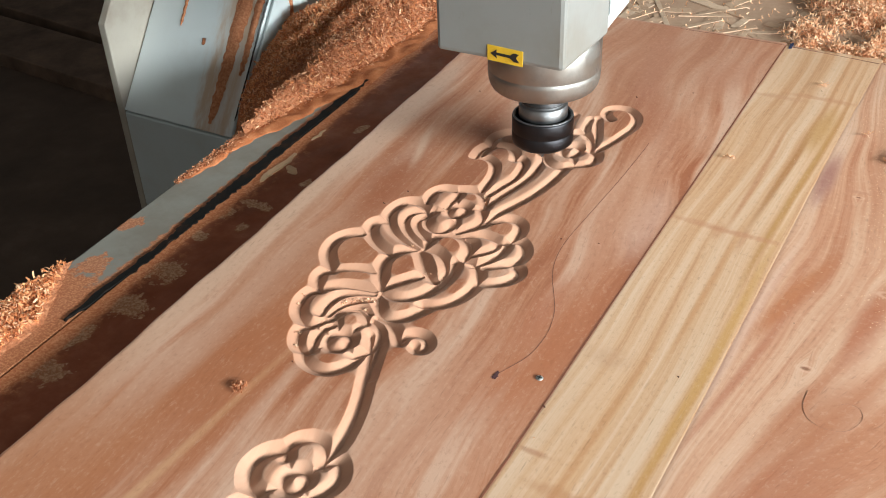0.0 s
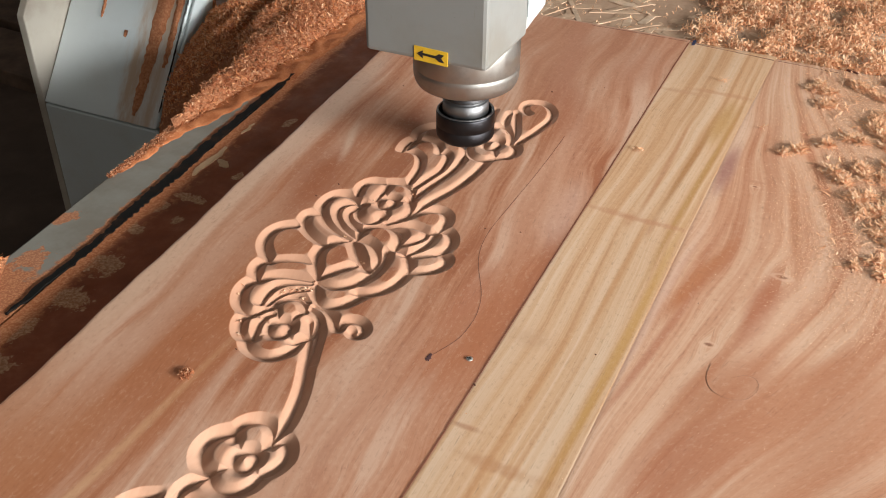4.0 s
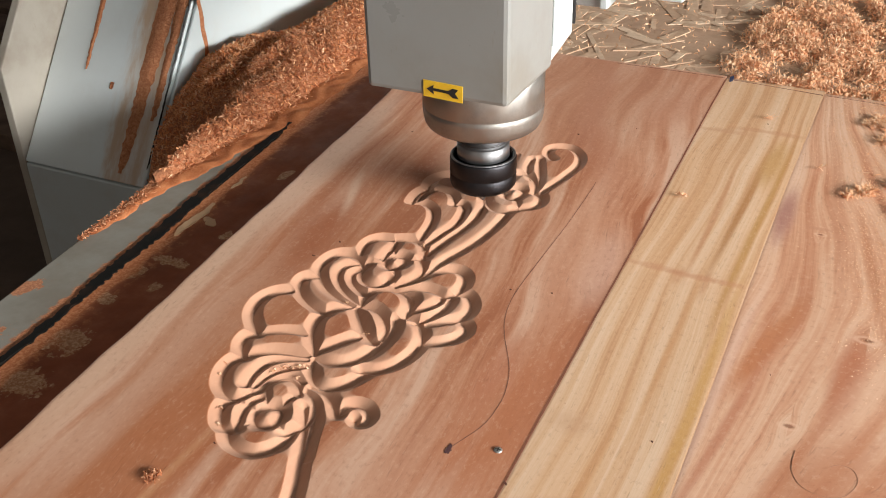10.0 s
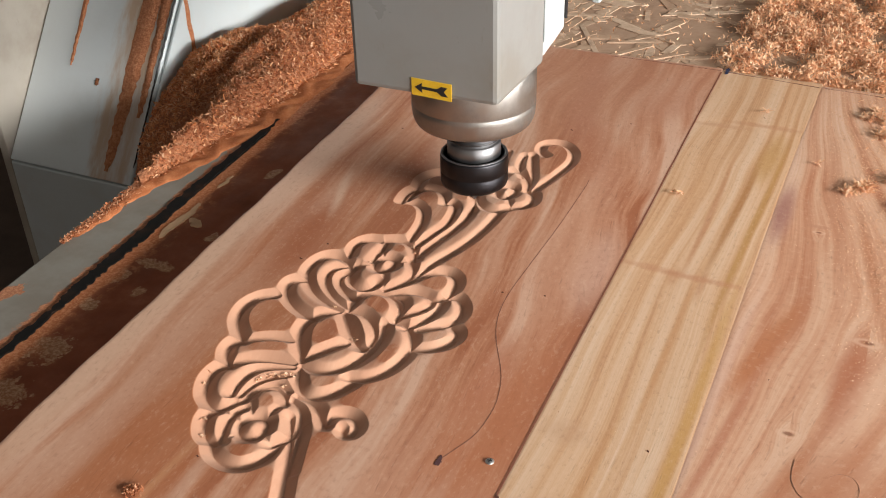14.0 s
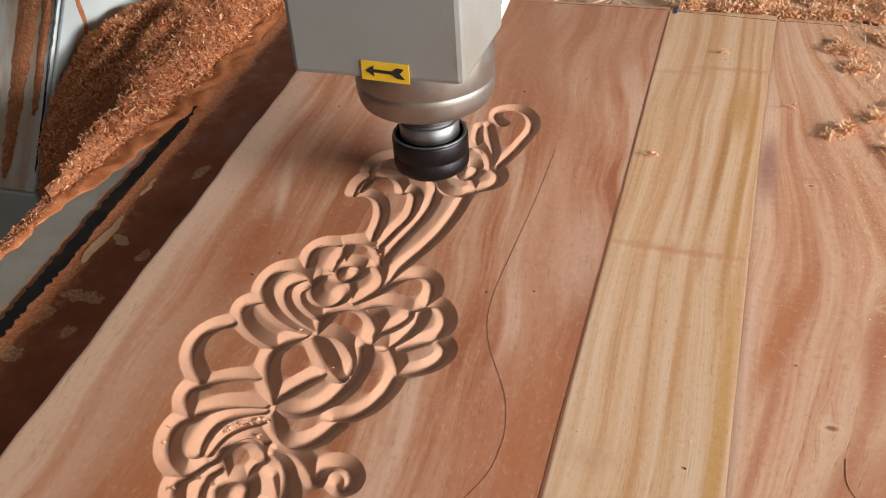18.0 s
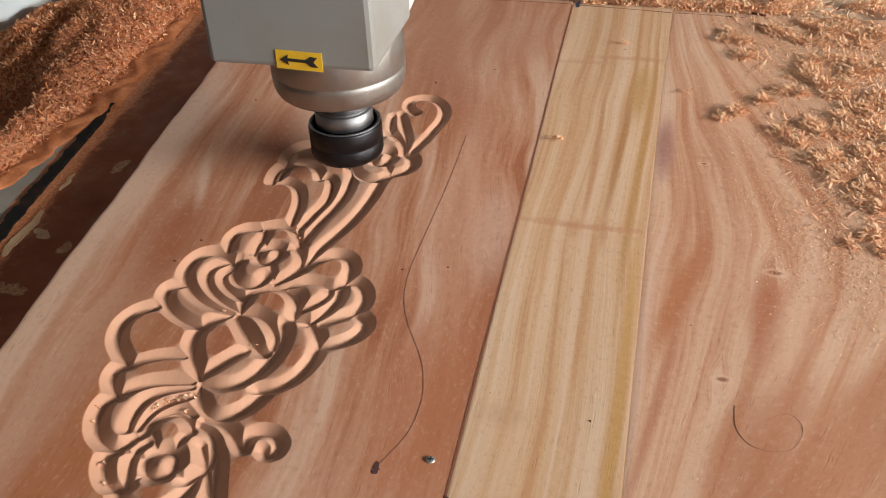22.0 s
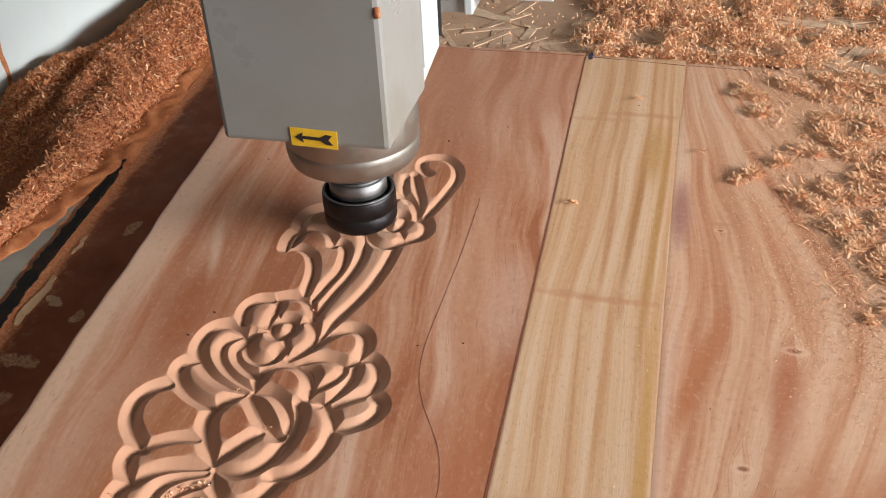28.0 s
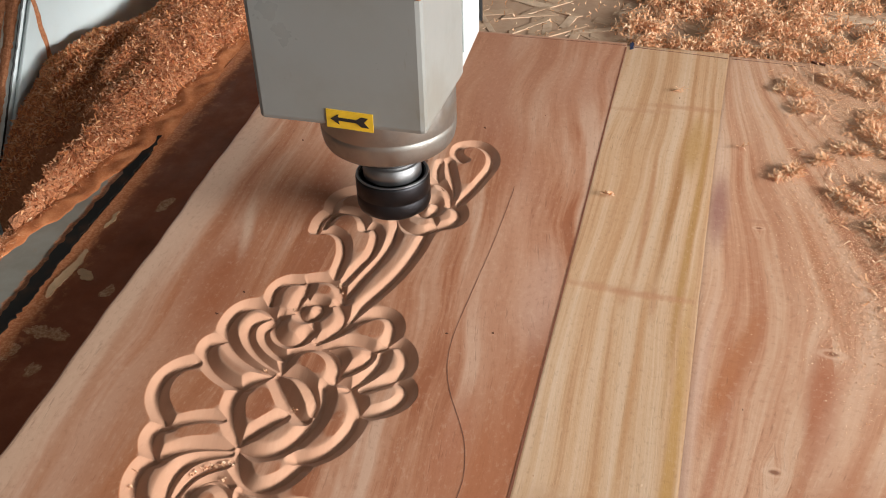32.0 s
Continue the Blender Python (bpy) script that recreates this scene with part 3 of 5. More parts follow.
def ribbon(pts, width, z0, z1, ragged=0.0, seed=1, step=8):
    """A thin strip that lies along a line, with ragged edges if wanted."""
    line = smooth_line(pts, step)
    rnd = random.Random(seed)
    d = np.gradient(line, axis=0)
    d /= np.linalg.norm(d, axis=1)[:, None] + 1e-9
    nrm = np.stack([-d[:, 1], d[:, 0]], 1)
    w = width if isinstance(width, (list, tuple)) else (width, width)
    wide = np.interp(np.linspace(0, 1, len(line)), np.linspace(0, 1, len(w)), w) / 2
    left = [line[i] + nrm[i] * (wide[i] + rnd.uniform(-ragged, ragged)) for i in range(len(line))]
    right = [line[i] - nrm[i] * (wide[i] + rnd.uniform(-ragged, ragged)) for i in range(len(line))]
    bm = bmesh.new()
    rows = [[bm.verts.new((*q, z)) for q, z in ((l, z0), (l, z1), (r, z1), (r, z0))] for l, r in zip(left, right)]
    for a, b in zip(rows, rows[1:]):
        for k in range(3):
            bm.faces.new((a[k], a[k + 1], b[k + 1], b[k]))
    bm.faces.new(rows[0])
    bm.faces.new(rows[-1][::-1])
    bmesh.ops.recalc_face_normals(bm, faces=bm.faces)
    return bm


def torn(cx, cy, rx, ry, turn, z0, z1, seed, n=22):
    """A torn flat scrap with an uneven outline."""
    rnd = random.Random(seed)
    pts = []
    for k in range(n):
        a = 2 * math.pi * k / n
        r = 0.72 + 0.28 * math.sin(2 * a + seed) + rnd.uniform(-0.22, 0.22)
        x, y = rx * r * math.cos(a), ry * r * math.sin(a)
        pts.append((cx + x * math.cos(turn) - y * math.sin(turn), cy + x * math.sin(turn) + y * math.cos(turn)))
    return prism(pts, z0, z1)


def flakes(name, places, mat, length=(0.005, 0.011), width=(0.0012, 0.0028), tilt=0.7, curl=1.6, seed=3, lift=0.0):
    """Many small curled shavings in one mesh, one at each place."""
    rng = np.random.default_rng(seed)
    n = len(places)
    L, W = rng.uniform(*length, n), rng.uniform(*width, n)
    yaw, pit, rol = rng.uniform(0, 2 * np.pi, n), rng.normal(0, tilt, n), rng.normal(0, tilt, n)
    k = rng.uniform(0.3, 1.0, n) * curl * rng.choice([-1, 1], n)
    ex = np.stack([np.cos(yaw) * np.cos(pit), np.sin(yaw) * np.cos(pit), np.sin(pit)], 1)
    side = np.stack([-np.sin(yaw), np.cos(yaw), 0 * yaw], 1)
    up = np.cross(ex, side)
    ey = side * np.cos(rol)[:, None] + up * np.sin(rol)[:, None]
    ez = np.cross(ex, ey)
    sect = np.linspace(-0.5, 0.5, 4)
    verts = np.zeros((n, 8, 3))
    for i, s in enumerate(sect):
        a = k * s
        along = np.where(np.abs(k) > 1e-3, np.sin(a) / k, s) * L
        rise = (1 - np.cos(a)) / k * L
        mid = places + ex * along[:, None] + ez * rise[:, None]
        thin = W * (1 - 0.5 * abs(s) * 2 * 0.6)
        verts[:, 2 * i] = mid - ey * thin[:, None] / 2
        verts[:, 2 * i + 1] = mid + ey * thin[:, None] / 2
    verts[:, :, 2] += lift
    quad = np.array([[0, 1, 3, 2], [2, 3, 5, 4], [4, 5, 7, 6]])
    faces = (np.arange(n)[:, None, None] * 8 + quad[None]).reshape(-1, 4)
    me = bpy.data.meshes.new(name)
    me.vertices.add(n * 8)
    me.vertices.foreach_set("co", verts.astype(np.float32).ravel())
    me.loops.add(faces.size)
    me.loops.foreach_set("vertex_index", faces.astype(np.int32).ravel())
    me.polygons.add(len(faces))
    me.polygons.foreach_set("loop_start", np.arange(0, faces.size, 4, dtype=np.int32))
    me.update(calc_edges=True)
    me.polygons.foreach_set("use_smooth", np.ones(len(faces), bool))
    me.materials.append(mat)
    return me


def stuff(name, me, label, category):
    return tagged(new(name, me), label, category, "", "stuff")


# ---- the room ----
tagged(part("floor", box(-5, 3, -4, 6, -0.9, -0.85), M_floor), "dusty dark concrete workshop floor", "floor", "", "structure")
tagged(part("wall_west", box(-5.1, -5, -4, 6, -0.85, 2.6), M_wall), "plain grey plaster wall in shade", "wall", "", "structure")
tagged(part("wall_north", box(-5, 3, 6, 6.1, -0.85, 2.6), M_wall), "plain grey plaster wall in shade", "wall", "", "structure")
# unseen wall; the opening is made only for the added south fill
south = base("wall_south", (-1, -4, -0.85), "unseen grey plaster wall with an opening for an added fill lamp", "wall", "", "structure")
part("wall_panel", box(-5, -1.75, -4.1, -4, -0.85, 2.6), M_wall, south)
part("wall_panel", box(-0.05, 3, -4.1, -4, -0.85, 2.6), M_wall, south)
part("wall_panel", box(-1.75, -0.05, -4.1, -4, -0.85, 0.8), M_wall, south)
part("lintel", box(-1.75, -0.05, -4.1, -4, 1.9, 2.6), M_wall, south)
# unseen ceiling; its gap is made for the added overhead fill
roof = [prism([(-5.1, -4.1), (3.1, -4.1), (3.1, -0.5), (-5.1, -0.5)], 2.6, 2.7), prism([(-5.1, -0.5), (-2.7, -0.5), (-2.7, 0.9), (-5.1, 0.9)], 2.6, 2.7), prism([(-1.3, -0.5), (3.1, -0.5), (3.1, 0.9), (-1.3, 0.9)], 2.6, 2.7), prism([(-5.1, 0.9), (3.1, 0.9), (3.1, 6.1), (-5.1, 6.1)], 2.6, 2.7)]
whole = bmesh.new()
for piece in roof:
    tmp = mesh_of(piece, "roof_piece", M_wall)
    whole.from_mesh(tmp)
tagged(part("ceiling", whole, M_wall), "unseen plain grey workshop ceiling with a gap for an added fill lamp", "ceiling", "", "structure")
east = base("wall_east", (3.0, 0, -0.85), "grey plaster wall with a wide open doorway", "wall", "", "structure")
part("wall_panel", box(3.0, 3.1, -4, -2.4, -0.85, 2.6), M_wall, east)
part("wall_panel", box(3.0, 3.1, 1.8, 6, -0.85, 2.6), M_wall, east)
part("lintel", box(3.0, 3.1, -2.4, 1.8, 2.2, 2.6), M_wall, east)
part("threshold", box(3.0, 3.1, -2.4, 1.8, -0.9, -0.84), M_floor, east)

# dark timber stacked on the floor behind the machine
for x, y, z, turn, wide in ((-2.3, 1.57, -0.85, 85.5, 0.115), (-2.35, 1.86, -0.85, 84.0, 0.125), (-2.5, 2.16, -0.85, 86.0, 0.12), (-2.6, 2.46, -0.85, 84.5, 0.13)):
    plank = part("timber_plank", box(-wide, wide, -1.3, 1.3, 0, 0.05, 0.004), M_timber)
    plank.matrix_basis = pose(x, y, z, 0, 0, turn)
    tagged(plank, "dark rough-sawn timber plank lying on the floor", "plank", "planks on the floor")


# ---- the machine bed ----
bed = base("machine_bed", (-0.3, 0.3, -0.85), "brown-painted steel router bed, chipped and dusty with sawdust", "machine bed", "", "structure")
part("bed_plate", prism([(-0.2615, -0.6), (0.9, -0.6), (0.9, 1.6), (-0.473, 1.6)], -0.05, -0.02, 0.001), M_bed, bed)
part("bed_body", box(-0.28, 0.85, -0.5, 1.5, -0.85, -0.052), M_bed, bed)
part("seam_strip", ribbon([(-0.3165, -0.075), (-0.3200, -0.01), (-0.3235, 0.030), (-0.3270, 0.055), (-0.3305, 0.085), (-0.3335, 0.122), (-0.3385, 0.165), (-0.3435, 0.208), (-0.3485, 0.258), (-0.3555, 0.325), (-0.3605, 0.37)], (0.003, 0.0075, 0.0045, 0.008, 0.0095, 0.0105, 0.0105, 0.0095, 0.009, 0.008, 0.002), -0.03, -0.0190, 0.0014, 4, 12), M_rubber, bed, "black rubber seam along the bed's edge")
part("side_rail", prism([(-0.3055, -0.6), (-0.262, -0.6), (-0.435, 1.2), (-0.507, 1.2)], -0.14, -0.0205, 0.002), M_rail, bed, "grey enamelled side rail under reddish dust")
part("rail_guard", prism([(-0.546, 0.2), (-0.36, 0.2), (-0.46, 1.2), (-0.546, 1.2)], -0.4, -0.145), M_grey, bed)
for i, (x, y, l, w, turn) in enumerate(((-0.3222, 0.162, 0.054, 0.0065, 1.62), (-0.3090, 0.163, 0.016, 0.007, 2.6), (-0.3277, 0.2269, 0.022, 0.0028, 1.65))):
    d = Vector((math.cos(turn), math.sin(turn)))
    line = [(x + d.x * l * f + 0.0012 * math.sin(9 * f + i), y + d.y * l * f) for f in (-0.5, -0.25, 0.0, 0.25, 0.5)]
    part("tape_scrap", ribbon(line, (w * 0.35, w * 1.1, w, w * 0.8, w * 0.3), -0.0202, -0.0192, w * 0.10, i + 3, 5), M_paper, bed, "torn tan scrap of tape")

# ---- the particle-board sheet that the boards are screwed to ----
sheet = part("spoil_board", prism([(-0.255, 0.50), (0.9, 0.50), (0.9, 1.55), (-0.40, 1.55)], -0.0196, -0.012, 0.001), M_osb)
tagged(sheet, "worn strand-board sheet lying on the router bed", "strand board")


def strands():
    rng = np.random.default_rng(11)
    n = 1500
    x, y = rng.uniform(-0.36, 0.88, n), rng.uniform(0.57, 1.52, n)
    keep = x > -0.215 - 0.15 * (y - 0.2)
    x, y = x[keep], y[keep]
    n = len(x)
    L, W, a = rng.uniform(0.035, 0.11, n), rng.uniform(0.006, 0.016, n), rng.uniform(0, np.pi, n)
    x, y = np.clip(x, -0.30, 0.86), np.clip(y, 0.585, 1.5)
    z = -0.0118 + rng.uniform(0.0002, 0.0008, n)
    d, s = np.stack([np.cos(a), np.sin(a)], 1), np.stack([-np.sin(a), np.cos(a)], 1)
    c = np.stack([x, y], 1)
    verts = np.zeros((n, 8, 3))
    for i, (u, v) in enumerate(((-0.5, -0.5), (0.5, -0.3), (0.46, 0.5), (-0.42, 0.4))):
        verts[:, i, :2] = verts[:, i + 4, :2] = c + d * (u * L)[:, None] + s * (v * W)[:, None]
        verts[:, i, 2], verts[:, i + 4, 2] = z + rng.uniform(-3e-4, 3e-4, n), -0.0125
    q = np.array([[0, 1, 2, 3], [0, 4, 5, 1], [1, 5, 6, 2], [2, 6, 7, 3], [3, 7, 4, 0]])
    faces = (np.arange(n)[:, None, None] * 8 + q[None]).reshape(-1, 4)
    me = bpy.data.meshes.new("strands")
    me.from_pydata(verts.reshape(-1, 3).tolist(), [], faces.tolist())
    me.materials.append(M_strand)
    return me


tagged(part("strand_layer", strands(), None, sheet), "pale pressed wood strands", "", "", "stuff")


# ---- the boards ----
def left_edge(y):
    return -0.2465 - 0.0935 * y + 0.0006 * np.sin(y * 41) + 0.0003 * np.sin(y * 143 + 1)


def joint(y):
    return np.interp(y, (-0.6, -0.09, -0.018, 0.05, 0.1, 0.2, 0.3, 0.38, 0.435, 0.58), (0.0155, 0.0114, 0.0098, 0.0082, 0.0072, 0.0052, 0.0032, 0.0014, 0.0, -0.0025))


def joint2(y):
    return np.interp(y, (-0.6, 0.0, 0.1, 0.2, 0.37, 0.55, 0.58), (0.0845, 0.0850, 0.0848, 0.0845, 0.0845, 0.0869, 0.0875))


GX = np.arange(-0.216, -0.0345, 0.00045)
GY = np.concatenate([np.arange(-0.6, -0.211, 0.03), np.arange(-0.205, 0.385, 0.00045), np.arange(0.39, 0.571, 0.0055), [0.5708]])
BX = np.zeros((len(GY), len(GX) + 18))
for i, y in enumerate(GY):
    xl, xr = left_edge(y), joint(y) - 0.0008
    BX[i] = np.concatenate([[xl, xl + 0.0012], np.linspace(xl + 0.003, GX[0], 8)[:-1], GX, np.linspace(GX[-1], xr - 0.0015, 8)[1:], [xr - 0.0006, xr]])
BY = np.repeat(GY[:, None], BX.shape[1], 1)
BZ = np.zeros_like(BX)
BZ[:, 0] -= 0.0010
BZ[:, 1] -= 0.0002
BZ[:, -1] -= 0.0001
BZ[-1] -= 0.0006


def groove(half, pts, slope=0.67):
    """Cut a stroke of a V-shaped cutter into the board; half: its half width at the surface."""
    line = smooth_line(pts, 7)
    for a, b, w in zip(line, line[1:], np.full(len(line) - 1, half)):
        r0, r1 = np.searchsorted(GY, (min(a[1], b[1]) - w, max(a[1], b[1]) + w))
        cols = np.flatnonzero((GX > min(a[0], b[0]) - w) & (GX < max(a[0], b[0]) + w))
        if r1 <= r0 or not len(cols):
            continue
        c0, c1 = cols[0] + 9, cols[-1] + 10
        X, Y = BX[r0:r1, c0:c1], BY[r0:r1, c0:c1]
        ab = b - a
        s = np.clip(((X - a[0]) * ab[0] + (Y - a[1]) * ab[1]) / (ab @ ab + 1e-12), 0, 1)
        d = np.hypot(X - a[0] - s * ab[0], Y - a[1] - s * ab[1])
        h = -slope * (w - np.sqrt(d * d + 0.0001**2))
        BZ[r0:r1, c0:c1] = np.minimum(BZ[r0:r1, c0:c1], h)


def ring(cx, cy, r, half, squash=1.0):
    groove(half, [(cx + r * math.cos(a), cy + squash * r * math.sin(a)) for a in np.linspace(0, 2 * math.pi, 9)])


# the carved scroll of peonies and leaves
groove(0.0066, [(-0.1819, 0.0840), (-0.1884, 0.0792), (-0.1921, 0.0721), (-0.1926, 0.0644), (-0.1907, 0.0563), (-0.1870, 0.0496), (-0.1817, 0.0436), (-0.1755, 0.0380)])
groove(0.0054, [(-0.1726, 0.0364), (-0.1672, 0.0405), (-0.1609, 0.0443), (-0.1540, 0.0469), (-0.1470, 0.0478)])
groove(0.0066, [(-0.1742, 0.1072), (-0.1795, 0.1035), (-0.1816, 0.0996), (-0.1804, 0.0933), (-0.1758, 0.0864), (-0.1696, 0.0809), (-0.1618, 0.0762), (-0.1537, 0.0731), (-0.1463, 0.0715)])
groove(0.0064, [(-0.1544, 0.1305), (-0.1629, 0.1372), (-0.1703, 0.1391), (-0.1761, 0.1359), (-0.1791, 0.1291), (-0.1792, 0.1190), (-0.1762, 0.1109), (-0.1695, 0.1028), (-0.1618, 0.0962), (-0.1537, 0.0918), (-0.1449, 0.0887), (-0.1366, 0.0866)])
groove(0.0062, [(-0.1588, 0.1317), (-0.1640, 0.1257), (-0.1650, 0.1181), (-0.1612, 0.1091), (-0.1530, 0.1004), (-0.1436, 0.0941), (-0.1345, 0.0901)])
groove(0.0072, [(-0.1540, 0.1263), (-0.1559, 0.1211), (-0.1551, 0.1167), (-0.1515, 0.1108), (-0.1438, 0.1046), (-0.1361, 0.1007)])
groove(0.0076, [(-0.1521, 0.1327), (-0.1521, 0.1249), (-0.1487, 0.1179), (-0.1436, 0.1138), (-0.1371, 0.1127), (-0.1316, 0.1161), (-0.1300, 0.1227)])
ring(-0.1364, 0.1431, 0.0069, 0.0064, 1.20)
groove(0.0059, [(-0.1623, 0.1429), (-0.1652, 0.1533), (-0.1641, 0.1616), (-0.1594, 0.1668), (-0.1523, 0.1680)])
groove(0.0060, [(-0.1463, 0.1432), (-0.1470, 0.1527), (-0.1462, 0.1602), (-0.1479, 0.1675)])
groove(0.0059, [(-0.1495, 0.1698), (-0.1438, 0.1726), (-0.1365, 0.1732), (-0.1294, 0.1693), (-0.1241, 0.1627), (-0.1199, 0.1548)])
groove(0.0059, [(-0.1224, 0.1526), (-0.1155, 0.1431), (-0.1141, 0.1330), (-0.1180, 0.1234), (-0.1242, 0.1174)])
groove(0.0062, [(-0.1228, 0.1165), (-0.1143, 0.1268), (-0.1077, 0.1381), (-0.1013, 0.1455), (-0.0943, 0.1491), (-0.0874, 0.1462), (-0.0828, 0.1390), (-0.0817, 0.1308), (-0.0827, 0.1251)])
groove(0.0062, [(-0.1242, 0.1120), (-0.1139, 0.1159), (-0.1046, 0.1208), (-0.0964, 0.1211), (-0.0882, 0.1188), (-0.0827, 0.1229)])
groove(0.0060, [(-0.0807, 0.1244), (-0.0757, 0.1247), (-0.0701, 0.1192), (-0.0665, 0.1115), (-0.0663, 0.1038), (-0.0695, 0.0982), (-0.0758, 0.0922), (-0.0841, 0.0858)])
groove(0.0060, [(-0.0675, 0.0971), (-0.0619, 0.0932), (-0.0594, 0.0868), (-0.0611, 0.0799), (-0.0655, 0.0744), (-0.0726, 0.0699), (-0.0790, 0.0683)])
groove(0.0060, [(-0.1014, 0.0931), (-0.0947, 0.0998), (-0.0902, 0.1063), (-0.0883, 0.1129), (-0.0903, 0.1179)])
groove(0.0062, [(-0.0919, 0.0849), (-0.0870, 0.0917), (-0.0831, 0.0999), (-0.0817, 0.1088), (-0.0827, 0.1165)])
groove(0.0062, [(-0.1135, 0.1128), (-0.1067, 0.1102), (-0.1027, 0.1036), (-0.1022, 0.0945)])
groove(0.0070, [(-0.1328, 0.0885), (-0.1338, 0.0986), (-0.1315, 0.1075), (-0.1254, 0.1123), (-0.1169, 0.1127), (-0.1081, 0.1073), (-0.1025, 0.0990), (-0.1010, 0.0892)])
groove(0.0066, [(-0.1314, 0.0883), (-0.1221, 0.0879), (-0.1123, 0.0813), (-0.1050, 0.0715), (-0.1031, 0.0630)])
groove(0.0076, [(-0.1338, 0.0852), (-0.1270, 0.0775), (-0.1194, 0.0684), (-0.1110, 0.0606), (-0.1054, 0.0579)])
groove(0.0070, [(-0.1375, 0.0857), (-0.1424, 0.0808), (-0.1462, 0.0752), (-0.1482, 0.0683), (-0.1475, 0.0597), (-0.1439, 0.0508), (-0.1388, 0.0429), (-0.1323, 0.0341)])
groove(0.0066, [(-0.1323, 0.0337), (-0.1273, 0.0425), (-0.1216, 0.0515), (-0.1164, 0.0592)])
groove(0.0066, [(-0.1303, 0.0307), (-0.1217, 0.0293), (-0.1138, 0.0312), (-0.1074, 0.0366), (-0.1037, 0.0446), (-0.1017, 0.0533)])
groove(0.0068, [(-0.1307, 0.0308), (-0.1280, 0.0247), (-0.1239, 0.0173), (-0.1185, 0.0112), (-0.1120, 0.0089), (-0.1053, 0.0109), (-0.0991, 0.0171), (-0.0952, 0.0259)])
groove(0.0062, [(-0.1010, 0.0892), (-0.0932, 0.0876), (-0.0855, 0.0802), (-0.0804, 0.0708), (-0.0785, 0.0593), (-0.0804, 0.0484), (-0.0847, 0.0391), (-0.0915, 0.0328), (-0.0989, 0.0306)])
groove(0.0070, [(-0.1042, 0.0827), (-0.1005, 0.0723), (-0.0992, 0.0610), (-0.1005, 0.0509), (-0.1037, 0.0416)])
groove(0.0066, [(-0.1729, 0.0358), (-0.1772, 0.0324), (-0.1770, 0.0260), (-0.1737, 0.0196), (-0.1682, 0.0144)])
groove(0.0068, [(-0.1669, 0.0134), (-0.1707, 0.0095), (-0.1711, 0.0021), (-0.1688, -0.0054), (-0.1647, -0.0122), (-0.1595, -0.0168), (-0.1529, -0.0193), (-0.1480, -0.0166), (-0.1454, -0.0108)])
groove(0.0068, [(-0.1493, -0.0198), (-0.1521, -0.0237), (-0.1514, -0.0295), (-0.1478, -0.0359), (-0.1428, -0.0407), (-0.1363, -0.0426)])
groove(0.0062, [(-0.1377, -0.0131), (-0.1403, -0.0182), (-0.1401, -0.0250), (-0.1377, -0.0324), (-0.1342, -0.0399)])
groove(0.0064, [(-0.1653, 0.0167), (-0.1586, 0.0234), (-0.1496, 0.0276), (-0.1347, 0.0307)])
groove(0.0066, [(-0.1333, 0.0276), (-0.1441, 0.0227), (-0.1505, 0.0165), (-0.1533, 0.0083), (-0.1531, -0.0004), (-0.1516, -0.0062)])
groove(0.0064, [(-0.1301, 0.0220), (-0.1379, 0.0160), (-0.1435, 0.0097), (-0.1461, 0.0025), (-0.1469, -0.0050)])
groove(0.0062, [(-0.1415, -0.0005), (-0.1391, 0.0058), (-0.1321, 0.0103), (-0.1238, 0.0079)])
ring(-0.1250, -0.0242, 0.0075, 0.0064, 1.10)
groove(0.0066, [(-0.1442, -0.0101), (-0.1418, -0.0067), (-0.1415, -0.0005), (-0.1382, 0.0052), (-0.1325, 0.0078), (-0.1254, 0.0049), (-0.1198, -0.0010)])
groove(0.0070, [(-0.1186, 0.0030), (-0.1116, -0.0009), (-0.1058, -0.0076), (-0.1027, -0.0161), (-0.1038, -0.0240), (-0.1090, -0.0311)])
groove(0.0064, [(-0.1178, 0.0068), (-0.1095, 0.0058), (-0.1018, 0.0013), (-0.0958, -0.0046), (-0.0906, -0.0084)])
groove(0.0058, [(-0.0910, -0.0059), (-0.0903, -0.0003), (-0.0859, 0.0032), (-0.0799, 0.0024), (-0.0748, -0.0028), (-0.0745, -0.0082), (-0.0779, -0.0103), (-0.0812, -0.0077)])
groove(0.0062, [(-0.1650, 0.2225), (-0.1668, 0.2331), (-0.1656, 0.2417), (-0.1615, 0.2462)])
groove(0.0064, [(-0.1636, 0.2471), (-0.1664, 0.2573), (-0.1651, 0.2664), (-0.1594, 0.2738), (-0.1512, 0.2777), (-0.1434, 0.2761), (-0.1374, 0.2690)])
groove(0.0054, [(-0.1622, 0.2274), (-0.1609, 0.2397), (-0.1554, 0.2490), (-0.1460, 0.2482), (-0.1384, 0.2407), (-0.1339, 0.2313)])
groove(0.0056, [(-0.1623, 0.2225), (-0.1549, 0.2243), (-0.1458, 0.2182), (-0.1399, 0.2077), (-0.1364, 0.1944), (-0.1343, 0.1770)])
groove(0.0056, [(-0.1343, 0.2326), (-0.1300, 0.2350), (-0.1246, 0.2287), (-0.1218, 0.2192), (-0.1207, 0.2051), (-0.1236, 0.1906), (-0.1274, 0.1715)])
groove(0.0058, [(-0.1365, 0.2682), (-0.1320, 0.2670), (-0.1243, 0.2599), (-0.1177, 0.2484), (-0.1128, 0.2335), (-0.1113, 0.2171), (-0.1134, 0.1973), (-0.1170, 0.1806), (-0.1203, 0.1604)])
ring(-0.1004, 0.2669, 0.0070, 0.0064, 1.33)
